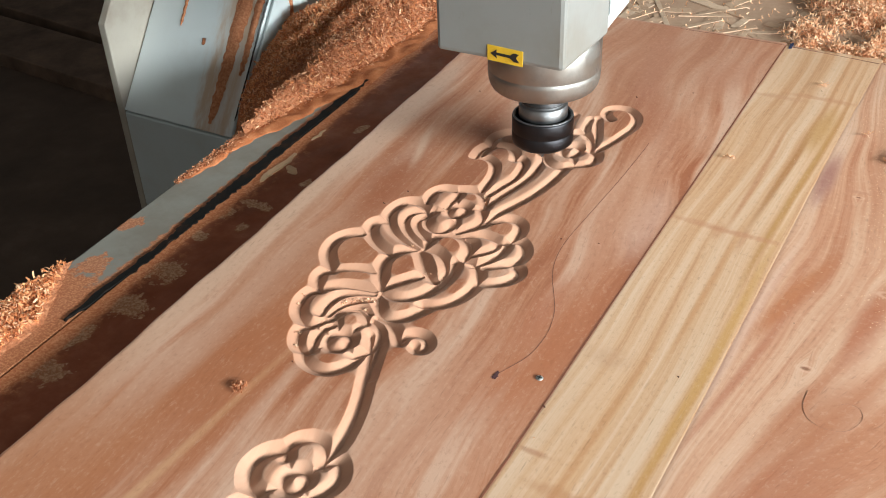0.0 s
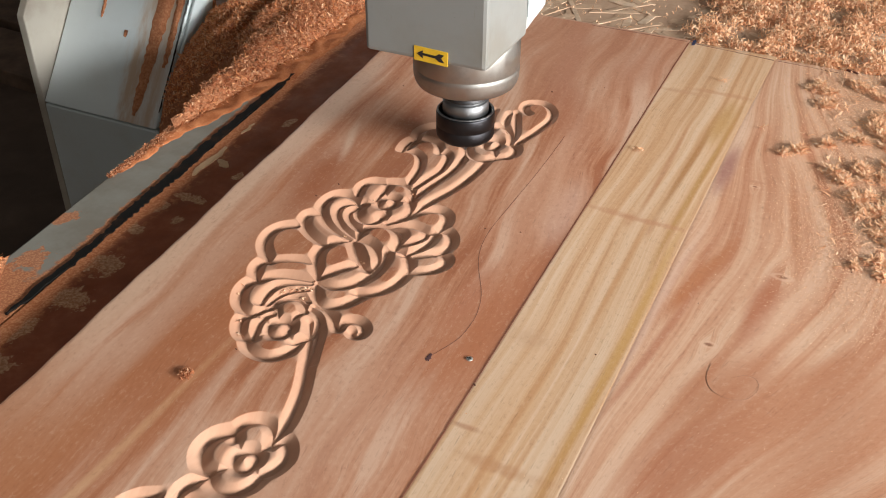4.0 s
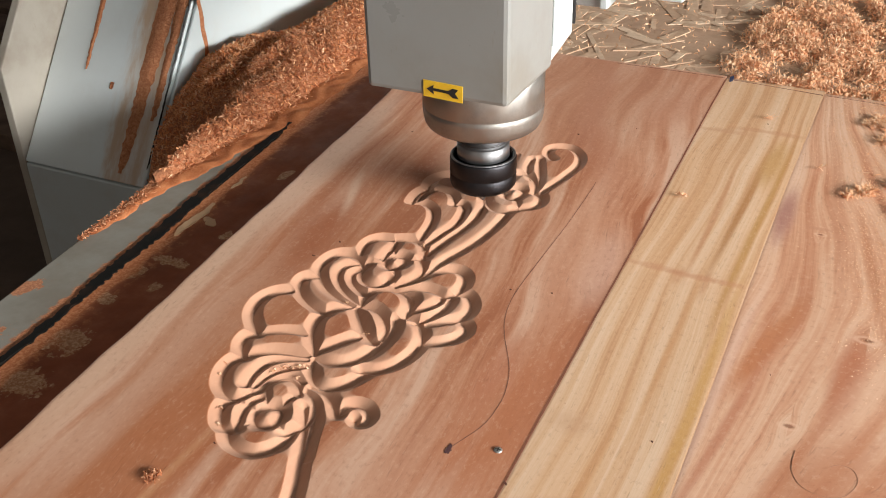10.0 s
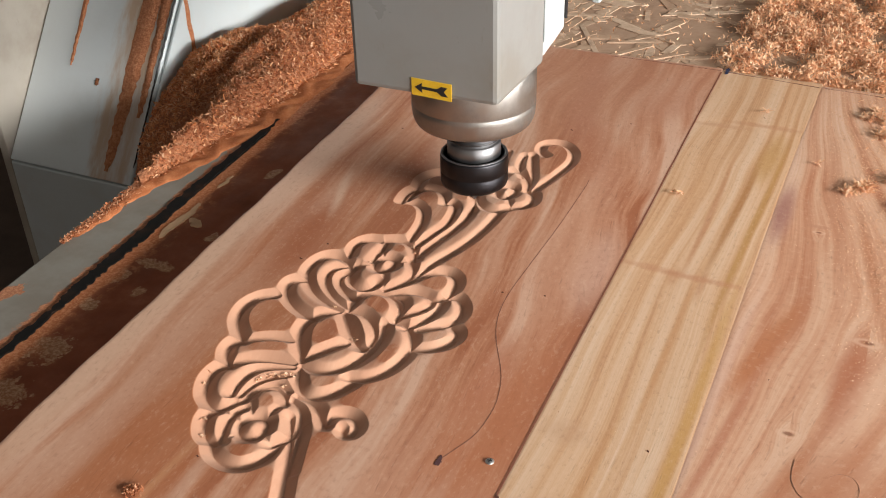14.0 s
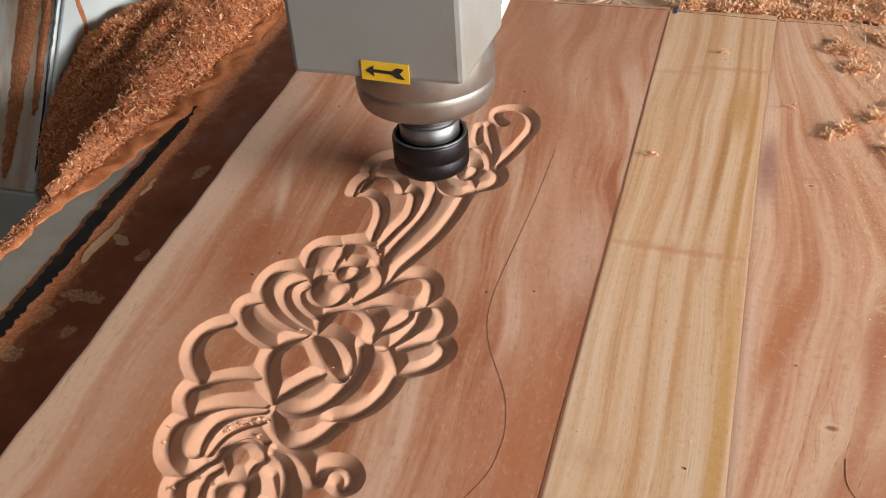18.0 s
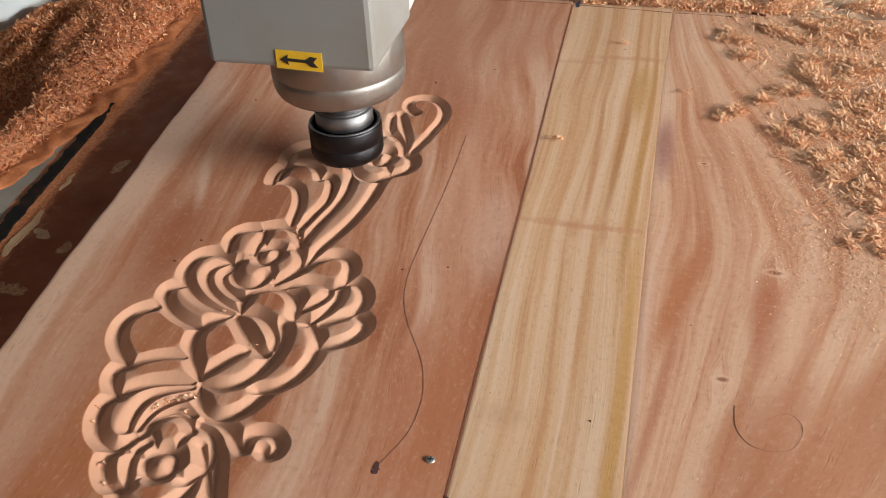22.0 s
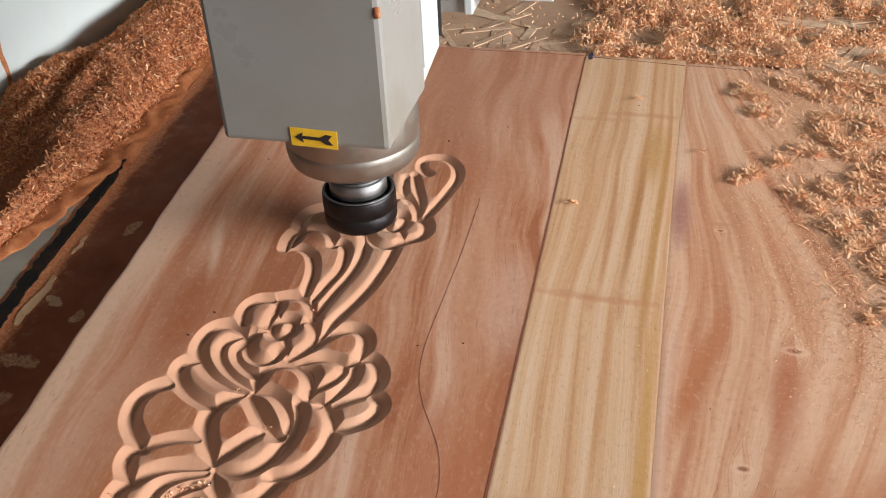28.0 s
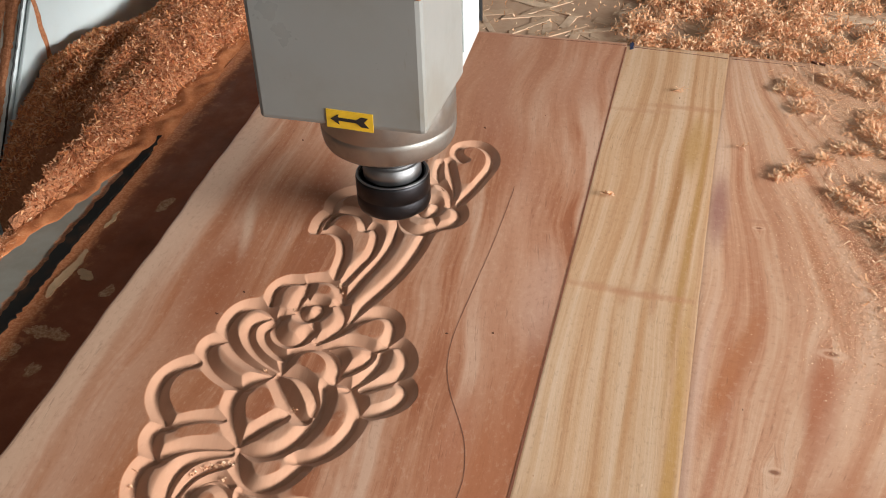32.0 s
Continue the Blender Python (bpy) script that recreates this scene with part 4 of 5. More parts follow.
groove(0.0059, [(-0.1269, 0.2704), (-0.1281, 0.2816), (-0.1235, 0.2896), (-0.1151, 0.2869)])
groove(0.0059, [(-0.1117, 0.2854), (-0.1103, 0.2974), (-0.1037, 0.3005), (-0.0945, 0.2932), (-0.0888, 0.2830), (-0.0872, 0.2729)])
groove(0.0063, [(-0.0863, 0.2739), (-0.0797, 0.2688), (-0.0766, 0.2587), (-0.0794, 0.2503), (-0.0867, 0.2458)])
groove(0.0063, [(-0.0887, 0.2446), (-0.0945, 0.2378), (-0.1039, 0.2376), (-0.1124, 0.2433), (-0.1184, 0.2532)])
groove(0.0048, [(-0.1240, 0.3272), (-0.1213, 0.3127), (-0.1172, 0.2990), (-0.1120, 0.2876)])
groove(0.0048, [(-0.1090, 0.3264), (-0.1068, 0.3127), (-0.1029, 0.3007), (-0.0976, 0.2925)])
groove(0.0050, [(-0.1033, 0.3294), (-0.0976, 0.3148), (-0.0902, 0.2957), (-0.0867, 0.2812)])
groove(0.0054, [(-0.0932, 0.3334), (-0.1000, 0.3395), (-0.1019, 0.3496), (-0.0986, 0.3557), (-0.0893, 0.3587), (-0.0805, 0.3536), (-0.0736, 0.3429), (-0.0710, 0.3283), (-0.0734, 0.3107), (-0.0771, 0.2926), (-0.0821, 0.2748)])
groove(0.0058, [(-0.0924, 0.2378), (-0.0930, 0.2149), (-0.0962, 0.1908), (-0.1013, 0.1714), (-0.1070, 0.1552), (-0.1108, 0.1387)])
groove(0.0063, [(-0.1384, -0.0427), (-0.1325, -0.0491), (-0.1254, -0.0522), (-0.1180, -0.0524), (-0.1119, -0.0495), (-0.1071, -0.0428), (-0.1051, -0.0344), (-0.1051, -0.0255)])
groove(0.0064, [(-0.1025, -0.0126), (-0.0993, -0.0199), (-0.0954, -0.0307), (-0.0898, -0.0452)])
groove(0.0064, [(-0.1113, -0.0099), (-0.0997, -0.0286), (-0.0879, -0.0513), (-0.0785, -0.0733), (-0.0728, -0.0954), (-0.0732, -0.1095)])
ring(-0.0782, -0.1287, 0.0065, 0.0064, 1.16)
groove(0.0073, [(-0.0900, -0.1450), (-0.0976, -0.1420), (-0.1033, -0.1349), (-0.1048, -0.1278), (-0.1030, -0.1200), (-0.0966, -0.1136)])
groove(0.0063, [(-0.0922, -0.1182), (-0.0959, -0.1121), (-0.0943, -0.1049), (-0.0890, -0.1001), (-0.0826, -0.1002), (-0.0763, -0.1050), (-0.0719, -0.1134)])
groove(0.0065, [(-0.0710, -0.1116), (-0.0668, -0.1075), (-0.0614, -0.1124), (-0.0582, -0.1197), (-0.0599, -0.1286), (-0.0641, -0.1343)])
groove(0.0065, [(-0.0892, -0.1465), (-0.0839, -0.1510), (-0.0766, -0.1525), (-0.0689, -0.1496), (-0.0642, -0.1425), (-0.0634, -0.1357)])
groove(0.0063, [(-0.0898, -0.1467), (-0.0939, -0.1542), (-0.0960, -0.1618), (-0.0944, -0.1702)])
groove(0.0059, [(-0.1058, -0.1702), (-0.1129, -0.1745), (-0.1176, -0.1824), (-0.1187, -0.1930), (-0.1177, -0.1987)])
groove(0.0058, [(-0.0934, -0.1705), (-0.0882, -0.1656), (-0.0810, -0.1668), (-0.0755, -0.1720), (-0.0726, -0.1774)])
groove(0.0050, [(-0.0950, -0.1853), (-0.0973, -0.1810), (-0.0968, -0.1758), (-0.0934, -0.1705)])
# cuts that part the petals round the heart of each flower
for cx, cy, r, cusps in (
    (-0.1364, 0.1431, 0.0075, ((-0.1515, 0.1680), (-0.1215, 0.1535), (-0.1235, 0.1170), (-0.1588, 0.1317))),
    (-0.1250, -0.0242, 0.0080, ((-0.1490, -0.0190), (-0.1415, -0.0030), (-0.1195, 0.0020), (-0.1080, -0.0310), (-0.1370, -0.0425))),
    (-0.1004, 0.2669, 0.0080, ((-0.1140, 0.2870), (-0.0868, 0.2735), (-0.0880, 0.2450), (-0.1184, 0.2532))),
    (-0.0782, -0.1287, 0.0072, ((-0.0940, -0.1160), (-0.0715, -0.1125), (-0.0638, -0.1350), (-0.0896, -0.1458))),
):
    for x, y in cusps:
        d = math.hypot(x - cx, y - cy)
        groove(0.0040, [(cx + (x - cx) * f, cy + (y - cy) * f) for f in (r / d, 0.5 + 0.5 * r / d, 1.0)])



def spread(F, cells):
    """Grow a mask by a disc."""
    out = F.copy()
    for i in range(-cells, cells + 1):
        for j in range(-cells, cells + 1):
            if 0 < i * i + j * j <= cells * cells:
                out |= np.roll(np.roll(F, i, 0), j, 1)
    return out


def soften(A, sigma):
    k = np.exp(-0.5 * (np.arange(-int(3 * sigma) - 1, int(3 * sigma) + 2) / sigma) ** 2)
    k /= k.sum()
    for axis in (0, 1):
        A = sum(w * np.roll(A, i - len(k) // 2, axis) for i, w in enumerate(k))
    return A


# the narrow petals between two cuts are rounded over
rows = slice(int(np.searchsorted(GY, -0.2051)), int(np.searchsorted(GY, 0.3846)))
cols = slice(9, 9 + len(GX))
relief = BZ[rows, cols]
top = relief > -0.00001
narrow = top & ~spread(~spread(~top, 8), 8)
domed = np.clip(soften(spread(narrow, 2).astype(float), 2.5), 0, 1)
relief = relief * (1 - domed) + (soften(relief, 2.1) - 0.0002) * domed
BZ[rows, cols] = soften(relief, 0.45)
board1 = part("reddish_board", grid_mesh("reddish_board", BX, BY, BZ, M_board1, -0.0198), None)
board1.data.polygons.foreach_set("use_smooth", np.zeros(len(board1.data.polygons), bool))
tagged(board1, "planed reddish-brown hardwood board with a carved scroll of flowers", "board", "boards under the router")


def plain_board(name, lo, hi, y1, mat, dips):
    ys = np.concatenate([np.arange(-0.6, y1 - 0.004, 0.004), [y1 - 0.001, y1]])
    us = np.concatenate([[0, 0.004], np.linspace(0.02, 0.98, 24), [0.996, 1]])
    Y = np.repeat(ys[:, None], len(us), 1)
    a, b = lo(ys) + (0.0001 if lo is joint else 0.00003), hi(ys) - 0.00003
    X = a[:, None] + (b - a)[:, None] * us[None]
    Z = np.zeros_like(X)
    for y, d, w, bow in dips:
        Z -= d * np.exp(-(((Y - y - bow * np.sin(us * 3)[None]) / w) ** 2))
    Z += 0.00012 * np.sin(X * 90 + Y * 7)
    Z[:, 0] -= 0.00012
    Z[:, -1] -= 0.00006
    Z[-1] -= 0.0006
    return grid_mesh(name, X, Y, Z, mat, -0.0198)


board2 = part("yellow_board", plain_board("yellow_board", joint, joint2, 0.5655, M_board2, ((0.206, 0.0003, 0.004, -0.002), (0.440, 0.0004, 0.004, 0.012), (-0.075, 0.0002, 0.003, 0.0))), None)
tagged(board2, "planed yellowish hardwood board with brown streaks", "board", "boards under the router")
board3 = part("pink_board", plain_board("pink_board", joint2, lambda y: 0.262 + 0.01 * y, 0.5595, M_board3, ((0.30, 0.0003, 0.004, 0.01),)), None)
tagged(board3, "planed pinkish hardwood board with wavy reddish grain", "board", "boards under the router")

part("joint_dust", ribbon([(float(joint(y)) - 0.00035, y) for y in (-0.55, -0.113, -0.053, 0.026, 0.15, 0.262, 0.435, 0.56)], 0.0011, -0.0100, 0.00015, 0.00015, 2), M_joint, board1, "reddish dust packed in the joint")

# pencil and ink marks
part("pencil_line", ribbon([(-0.0252, -0.0085), (-0.0169, 0.0129), (-0.0152, 0.030), (-0.0167, 0.0459), (-0.0229, 0.0659), (-0.0370, 0.0932), (-0.0440, 0.1118), (-0.0472, 0.130), (-0.0482, 0.1488), (-0.0477, 0.191), (-0.0472, 0.2384), (-0.0482, 0.2918), (-0.049, 0.305)], 0.00038, -0.0004, 0.0001, 0.0001, 2), M_pencil, board1, "dark curved pencil line")
part("pencil_line", ribbon([(0.1336, 0.0610), (0.1339, 0.0470), (0.1391, 0.0372), (0.1488, 0.0338), (0.1588, 0.0375), (0.1640, 0.0491), (0.1614, 0.0577), (0.1552, 0.0592), (0.1505, 0.0556)], 0.00016, -0.0004, 0.0002, 0.00005, 3), M_faint, board3, "dark curled pencil line")
part("pencil_line", ribbon([(-0.11, 0.564), (-0.05, 0.5645), (-0.003, 0.5635)], 0.0008, -0.0004, 0.0001, 0.0001, 5), M_pencil, board1, "thin ruled line near the end")
part("pencil_line", ribbon([(0.003, 0.5615), (0.045, 0.5575), (0.086, 0.5535)], 0.0007, -0.0004, 0.0003, 0.0001, 6), M_pencil, board2, "thin ruled line near the end")
part("pencil_line", ribbon([(0.090, 0.5535), (0.125, 0.5515), (0.15, 0.550)], 0.0007, -0.0004, 0.0003, 0.0001, 7), M_pencil, board3, "thin ruled line near the end")
part("ink_mark", torn(0.0022, 0.563, 0.0028, 0.0085, 0.1, -0.0006, 0.0003, 5), M_blueink, board2, "smudged blue ink mark")
part("knot_hole", torn(-0.0252, -0.0095, 0.0026, 0.0042, 0.4, -0.0006, 0.00025, 31, 16), M_knot, board1, "small dark purplish knot")
for i, (x, y, r) in enumerate(((-0.0522, 0.1400, 0.0009), (-0.0267, 0.1466, 0.0010), (-0.190, 0.125, 0.0014), (-0.183, 0.148, 0.0013), (-0.137, -0.055, 0.0009), (-0.222, 0.335, 0.0012), (-0.090, 0.385, 0.0016), (-0.048, 0.415, 0.0009))):
    part("worm_hole", torn(x, y, r * 0.8, r, 0.3 * i, -0.0004, 0.0002, 20 + i, 9), M_hole, board1)
for i, (x, y, r) in enumerate(((0.0669, 0.0380, 0.0009), (0.0103, -0.0201, 0.0015), (0.052, 0.468, 0.0009))):
    part("worm_hole", torn(x, y, r * 0.7, r * 1.1, 0.4 * i, -0.0004, 0.0003, 40 + i, 9), M_hole, board2)
for i, (x, y, r) in enumerate(((0.112, 0.118, 0.0005), (0.20, 0.20, 0.0009))):
    part("worm_hole", torn(x, y, r * 0.7, r * 1.1, 0.5 * i, -0.0004, 0.0003, 60 + i, 9), M_hole, board3)

screw = base("wood_screw", (-0.002, 0.0, 0.0), "bright zinc cross-head screw driven flush into the board", "screw")
part("screw_head", turned([(0.0012, -0.003), (0.0021, -0.0006), (0.0023, 0.0002), (0.0020, 0.0006), (0.0007, 0.0008)], -0.002, 0.0, 24), M_screw, screw, "", True)
part("cross_slot", box(-0.0034, -0.0006, -0.0003, 0.0003, 0.0004, 0.00092), M_ink, screw, "dark cross slot")
part("cross_slot", box(-0.0023, -0.0017, -0.0014, 0.0014, 0.0004, 0.00093), M_ink, screw, "dark cross slot")


# ---- the gantry ----
GANT = 0.235
LY = 0.345
gantry = base("gantry", (-0.637, LY + 0.3, -0.4), "white enamelled router gantry with a sloping leg, streaked with dust", "gantry")
k36 = math.tan(radians(36))
TOP = 0.62
part("leg_foot", side_slab([(LY, -0.40), (LY + 0.55, -0.40), (LY + 0.55, -0.1285), (LY, -0.1285)], -0.724, -0.552, 0.003), M_white, gantry)
part("front_panel", side_slab([(LY, -0.127), (LY + 0.12, -0.127), (LY + 0.12 + k36 * (TOP + 0.127), TOP), (LY + k36 * (TOP + 0.127), TOP)], -0.724, -0.553, 0.002), M_panel, gantry, "sloping white panel streaked with sawdust")
part("inner_panel", side_slab([(LY + 0.004, -0.40), (LY + 0.95, -0.40), (LY + 0.95, TOP), (LY + 0.004 + k36 * (TOP + 0.127), TOP), (LY + 0.004, -0.127)], -0.5515, -0.5475, 0.001), M_white, gantry, "bright white side panel behind the shavings")
part("side_flange", side_slab([(LY + 0.002, -0.40), (LY + 0.12, -0.40), (LY + 0.12 + k36 * TOP, TOP), (LY + 0.002 + k36 * (TOP + 0.02), TOP), (LY + 0.002, -0.02)], -0.737, -0.7255, 0.0015), M_flange, gantry, "dirty side flange, its shade painted in as darker grey")
part("cross_beam", box(-0.74, 0.9, LY + 0.30, LY + 0.55, 0.32, 0.62, 0.004), M_white, gantry)


def on_slope(u, s, lift=0.001):
    """A place on the sloping panel: u across it, s metres up the slope."""
    c, d = math.cos(radians(36)), math.sin(radians(36))
    return Vector((-0.724 + 0.171 * u, LY + s * d - lift * c, -0.127 + s * c + lift * d))


def streak(u_at, width, s0, s1, seed, ragged, high=0.0013):
    """Sawdust caught on the panel in a ragged run."""
    rnd = random.Random(seed)
    bm = bmesh.new()
    n = 150
    rows = []
    for i in range(n + 1):
        f = i / n
        s = s0 + (s1 - s0) * f
        w = width * (0.45 + 0.55 * min(1, f * 4)) if i > 1 else width * 0.25
        m = u_at(f) + rnd.uniform(-1, 1) * ragged * 0.4
        a, b = m - w / 2 + rnd.uniform(-1, 1) * ragged, m + w / 2 + rnd.uniform(-1, 1) * ragged
        rows.append([bm.verts.new(on_slope(u, s, l)) for u, l in ((a, 0.0002), ((2 * a + b) / 3, high), ((a + 2 * b) / 3, high * 1.05), (b, 0.0002))])
    for a, b in zip(rows, rows[1:]):
        for k in range(3):
            bm.faces.new((a[k], a[k + 1], b[k + 1], b[k]))
    bmesh.ops.recalc_face_normals(bm, faces=bm.faces)
    return bm


part("dust_streak", streak(lambda f: 0.31 - 0.03 * f, 0.055, 0.115, 0.6, 2, 0.004), M_heap, gantry, "reddish run of caught sawdust")
part("dust_streak", streak(lambda f: 0.79 + 0.04 * min(f * 2.5, 1), 0.135, 0.010, 0.6, 3, 0.007), M_heap, gantry, "reddish run of caught sawdust")
part("dust_streak", streak(lambda f: 0.935, 0.085, 0.072, 0.6, 4, 0.006), M_heap, gantry, "reddish run of caught sawdust")
part("dust_spot", streak(lambda f: 0.55, 0.03, 0.098, 0.106, 5, 0.004), M_heap, gantry)
part("panel_seam", streak(lambda f: 0.992, 0.016, 0.02, 0.6, 8, 0.003), M_ink, gantry, "dark dirty seam")


def wall_run():
    rnd = random.Random(9)
    bm = bmesh.new()
    rows = []
    for i in range(31):
        f = i / 30
        y = LY + 0.128 - 0.008 * f + rnd.uniform(-0.001, 0.001)
        z = -0.04 + 0.30 * f
        w = 0.0035 + rnd.uniform(-0.0008, 0.0008)
        rows.append([bm.verts.new((x, y + o, z)) for x, o in ((-0.5474, -w), (-0.5458, 0), (-0.5474, w))])
    for a, b in zip(rows, rows[1:]):
        bm.faces.new((a[0], a[1], b[1], b[0]))
        bm.faces.new((a[1], a[2], b[2], b[1]))
    return bm


part("dust_streak", wall_run(), M_heap, gantry, "thin reddish run of caught sawdust")

# ---- the spindle head ----
SX, SY = -0.121, GANT
head = base("spindle_head", (SX, SY, 0.01), "ivory enamelled router spindle head with black collet nut", "router spindle")
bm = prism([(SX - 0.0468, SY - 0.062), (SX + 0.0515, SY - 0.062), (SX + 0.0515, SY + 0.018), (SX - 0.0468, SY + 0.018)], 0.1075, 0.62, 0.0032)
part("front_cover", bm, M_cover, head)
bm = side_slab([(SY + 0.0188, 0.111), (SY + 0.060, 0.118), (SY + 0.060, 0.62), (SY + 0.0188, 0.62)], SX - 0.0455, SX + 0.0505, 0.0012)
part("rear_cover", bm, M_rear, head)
part("cover_seam", box(SX + 0.0507, SX + 0.0519, SY + 0.0172, SY + 0.0194, 0.122, 0.62, 0.0003), M_white, head, "bright raised seam")
part("rear_edge", ribbon([(SX + 0.0508, SY + 0.0598), (SX + 0.0510, SY + 0.0612)], 0.0025, 0.125, 0.62), M_ink, head)
part("nameplate", front_slab([(SX - 0.0375, 0.1985), (SX + 0.0402, 0.1975), (SX + 0.0402, 0.30), (SX - 0.0375, 0.30)], SY - 0.0627, SY - 0.0621), M_plate, head, "grey printed nameplate")
part("dark_field", front_slab([(SX - 0.0365, 0.2035), (SX + 0.0185, 0.2025), (SX + 0.0185, 0.295), (SX - 0.0365, 0.295)], SY - 0.0631, SY - 0.0628), M_screen, head, "dark printed field")
part("warning_triangle", front_slab([(SX + 0.0232, 0.2075), (SX + 0.0352, 0.2015), (SX + 0.0352, 0.2135)], SY - 0.0631, SY - 0.0628), M_ink, head, "amber warning triangle edged in black")
part("triangle_face", front_slab([(SX + 0.0252, 0.2075), (SX + 0.0345, 0.2029), (SX + 0.0345, 0.2121)], SY - 0.0634, SY - 0.0632), M_amber, head)
rnd = random.Random(5)
for row in range(6):
    x = SX - 0.034
    while x < SX + 0.014:
        w = rnd.uniform(0.003, 0.008)
        part("print_bar", front_slab([(x, 0.2075 + row * 0.0032), (x + w, 0.2075 + row * 0.0032), (x + w, 0.2089 + row * 0.0032), (x, 0.2089 + row * 0.0032)], SY - 0.0634, SY - 0.06315), M_plate, head)
        x += w + 0.0016
for i in range(4):
    part("print_bar", front_slab([(SX + 0.024 + 0.003 * i, 0.2165), (SX + 0.026 + 0.003 * i, 0.2165), (SX + 0.026 + 0.003 * i, 0.2225), (SX + 0.024 + 0.003 * i, 0.2225)], SY - 0.0631, SY - 0.0628), M_ink, head)
sticker = part("direction_sticker", front_slab([(SX - 0.0055, 0.1078), (SX + 0.0215, 0.1068), (SX + 0.0217, 0.1178), (SX - 0.0053, 0.1188)], SY - 0.0628, SY - 0.0622), M_yellow, head, "yellow rotation sticker")
part("arrow", front_slab([(SX - 0.0030, 0.1132), (SX + 0.0020, 0.1163), (SX + 0.0015, 0.1142), (SX + 0.0120, 0.1137), (SX + 0.0150, 0.1157), (SX + 0.0190, 0.1152), (SX + 0.0165, 0.1125), (SX + 0.0190, 0.1094), (SX + 0.0150, 0.1096), (SX + 0.0120, 0.1118), (SX + 0.0015, 0.1124), (SX + 0.0020, 0.1100)], SY - 0.0632, SY - 0.0629), M_ink, sticker, "black arrow")
part("edge_chip", box(SX + 0.0488, SX + 0.0521, SY - 0.0632, SY - 0.060, 0.1835, 0.1895, 0.0012), M_heap, head, "clump of stuck sawdust")
CX, CY = SX + 0.002, SY + 0.015
part("nose_flange", turned([(0.0325, 0.0600), (0.0372, 0.0602), (0.0392, 0.0609), (0.0408, 0.0624), (0.0420, 0.0648), (0.0428, 0.0682), (0.0432, 0.0725), (0.0433, 0.0760), (0.0429, 0.0766), (0.0432, 0.0772), (0.0432, 0.118)], CX, CY, 96), M_alu, head, "dull cast aluminium nose ring", True)
part("nose_face", turned([(0.0150, 0.0590), (0.0324, 0.0592), (0.0324, 0.0640)], CX, CY), M_alu, head, "", True)
part("shaft", turned([(0.0150, 0.030), (0.0192, 0.0335), (0.0192, 0.0448), (0.0180, 0.0454), (0.0172, 0.0455), (0.0172, 0.0470), (0.0150, 0.0471)], CX, CY, 72), M_steel, head, "turned steel spindle shaft", True)
part("shaft_collar", turned([(0.0166, 0.04705), (0.0181, 0.0474), (0.0185, 0.0480), (0.0183, 0.0486), (0.0174, 0.0490), (0.0174, 0.0535), (0.0165, 0.0540), (0.0165, 0.0610)], CX, CY, 72), M_collar, head, "dull dark steel collar", True)
nut = part("collet_nut", turned([(0.0110, 0.0105), (0.0215, 0.0105), (0.0238, 0.0125), (0.0245, 0.0150), (0.0245, 0.0220), (0.0241, 0.0226), (0.0245, 0.0232), (0.0245, 0.0335), (0.0239, 0.0350), (0.0215, 0.0352), (0.0208, 0.0320)], CX, CY, 72), M_nut, head, "blackened steel collet nut", True)
part("nut_rim", turned([(0.0236, 0.03505), (0.0241, 0.0354), (0.0236, 0.0358), (0.0224, 0.0358), (0.0220, 0.03505)], CX, CY, 72), M_steel, nut, "bright worn rim", True)
part("collet", turned([(0.0050, 0.0042), (0.0072, 0.0045), (0.0105, 0.0088), (0.0108, 0.0112)], CX, CY, 40), M_alu, nut, "bright tapered collet", True)
part("cutter", turned([(0.0006, -0.003), (0.0030, 0.0008), (0.0030, 0.0115)], CX, CY, 20), M_steel, head, "short steel cutter", True)
# carriage plate and guide cover behind the spindle
part("carriage_plate", box(SX + 0.030, SX + 0.0605, SY + 0.092, SY + 0.104, 0.128, 0.62, 0.0012), M_plate, head, "bare grey carriage plate")
part("plate_bolt", turned([(0.0055, 0.0), (0.0055, 0.004), (0.004, 0.0048)], 0, 0, 24), M_rust, head, "rusty bolt in a round recess").matrix_basis = pose(SX + 0.0496, SY + 0.0925, 0.1432, 90)
bpy.data.objects["plate_bolt"].matrix_parent_inverse = head.matrix_basis.inverted()
part("plate_rib", box(SX + 0.0608, SX + 0.0665, SY + 0.088, SY + 0.13, 0.1285, 0.62, 0.001), M_white, head)
part("guide_cover", box(SX + 0.067, SX + 0.119, SY + 0.092, SY + 0.122, 0.138, 0.62, 0.001), M_white, head, "white folded guide cover")
part("carriage", box(SX - 0.045, SX + 0.066, SY + 0.105, LY + 0.299, 0.30, 0.62, 0.002), M_white, head)


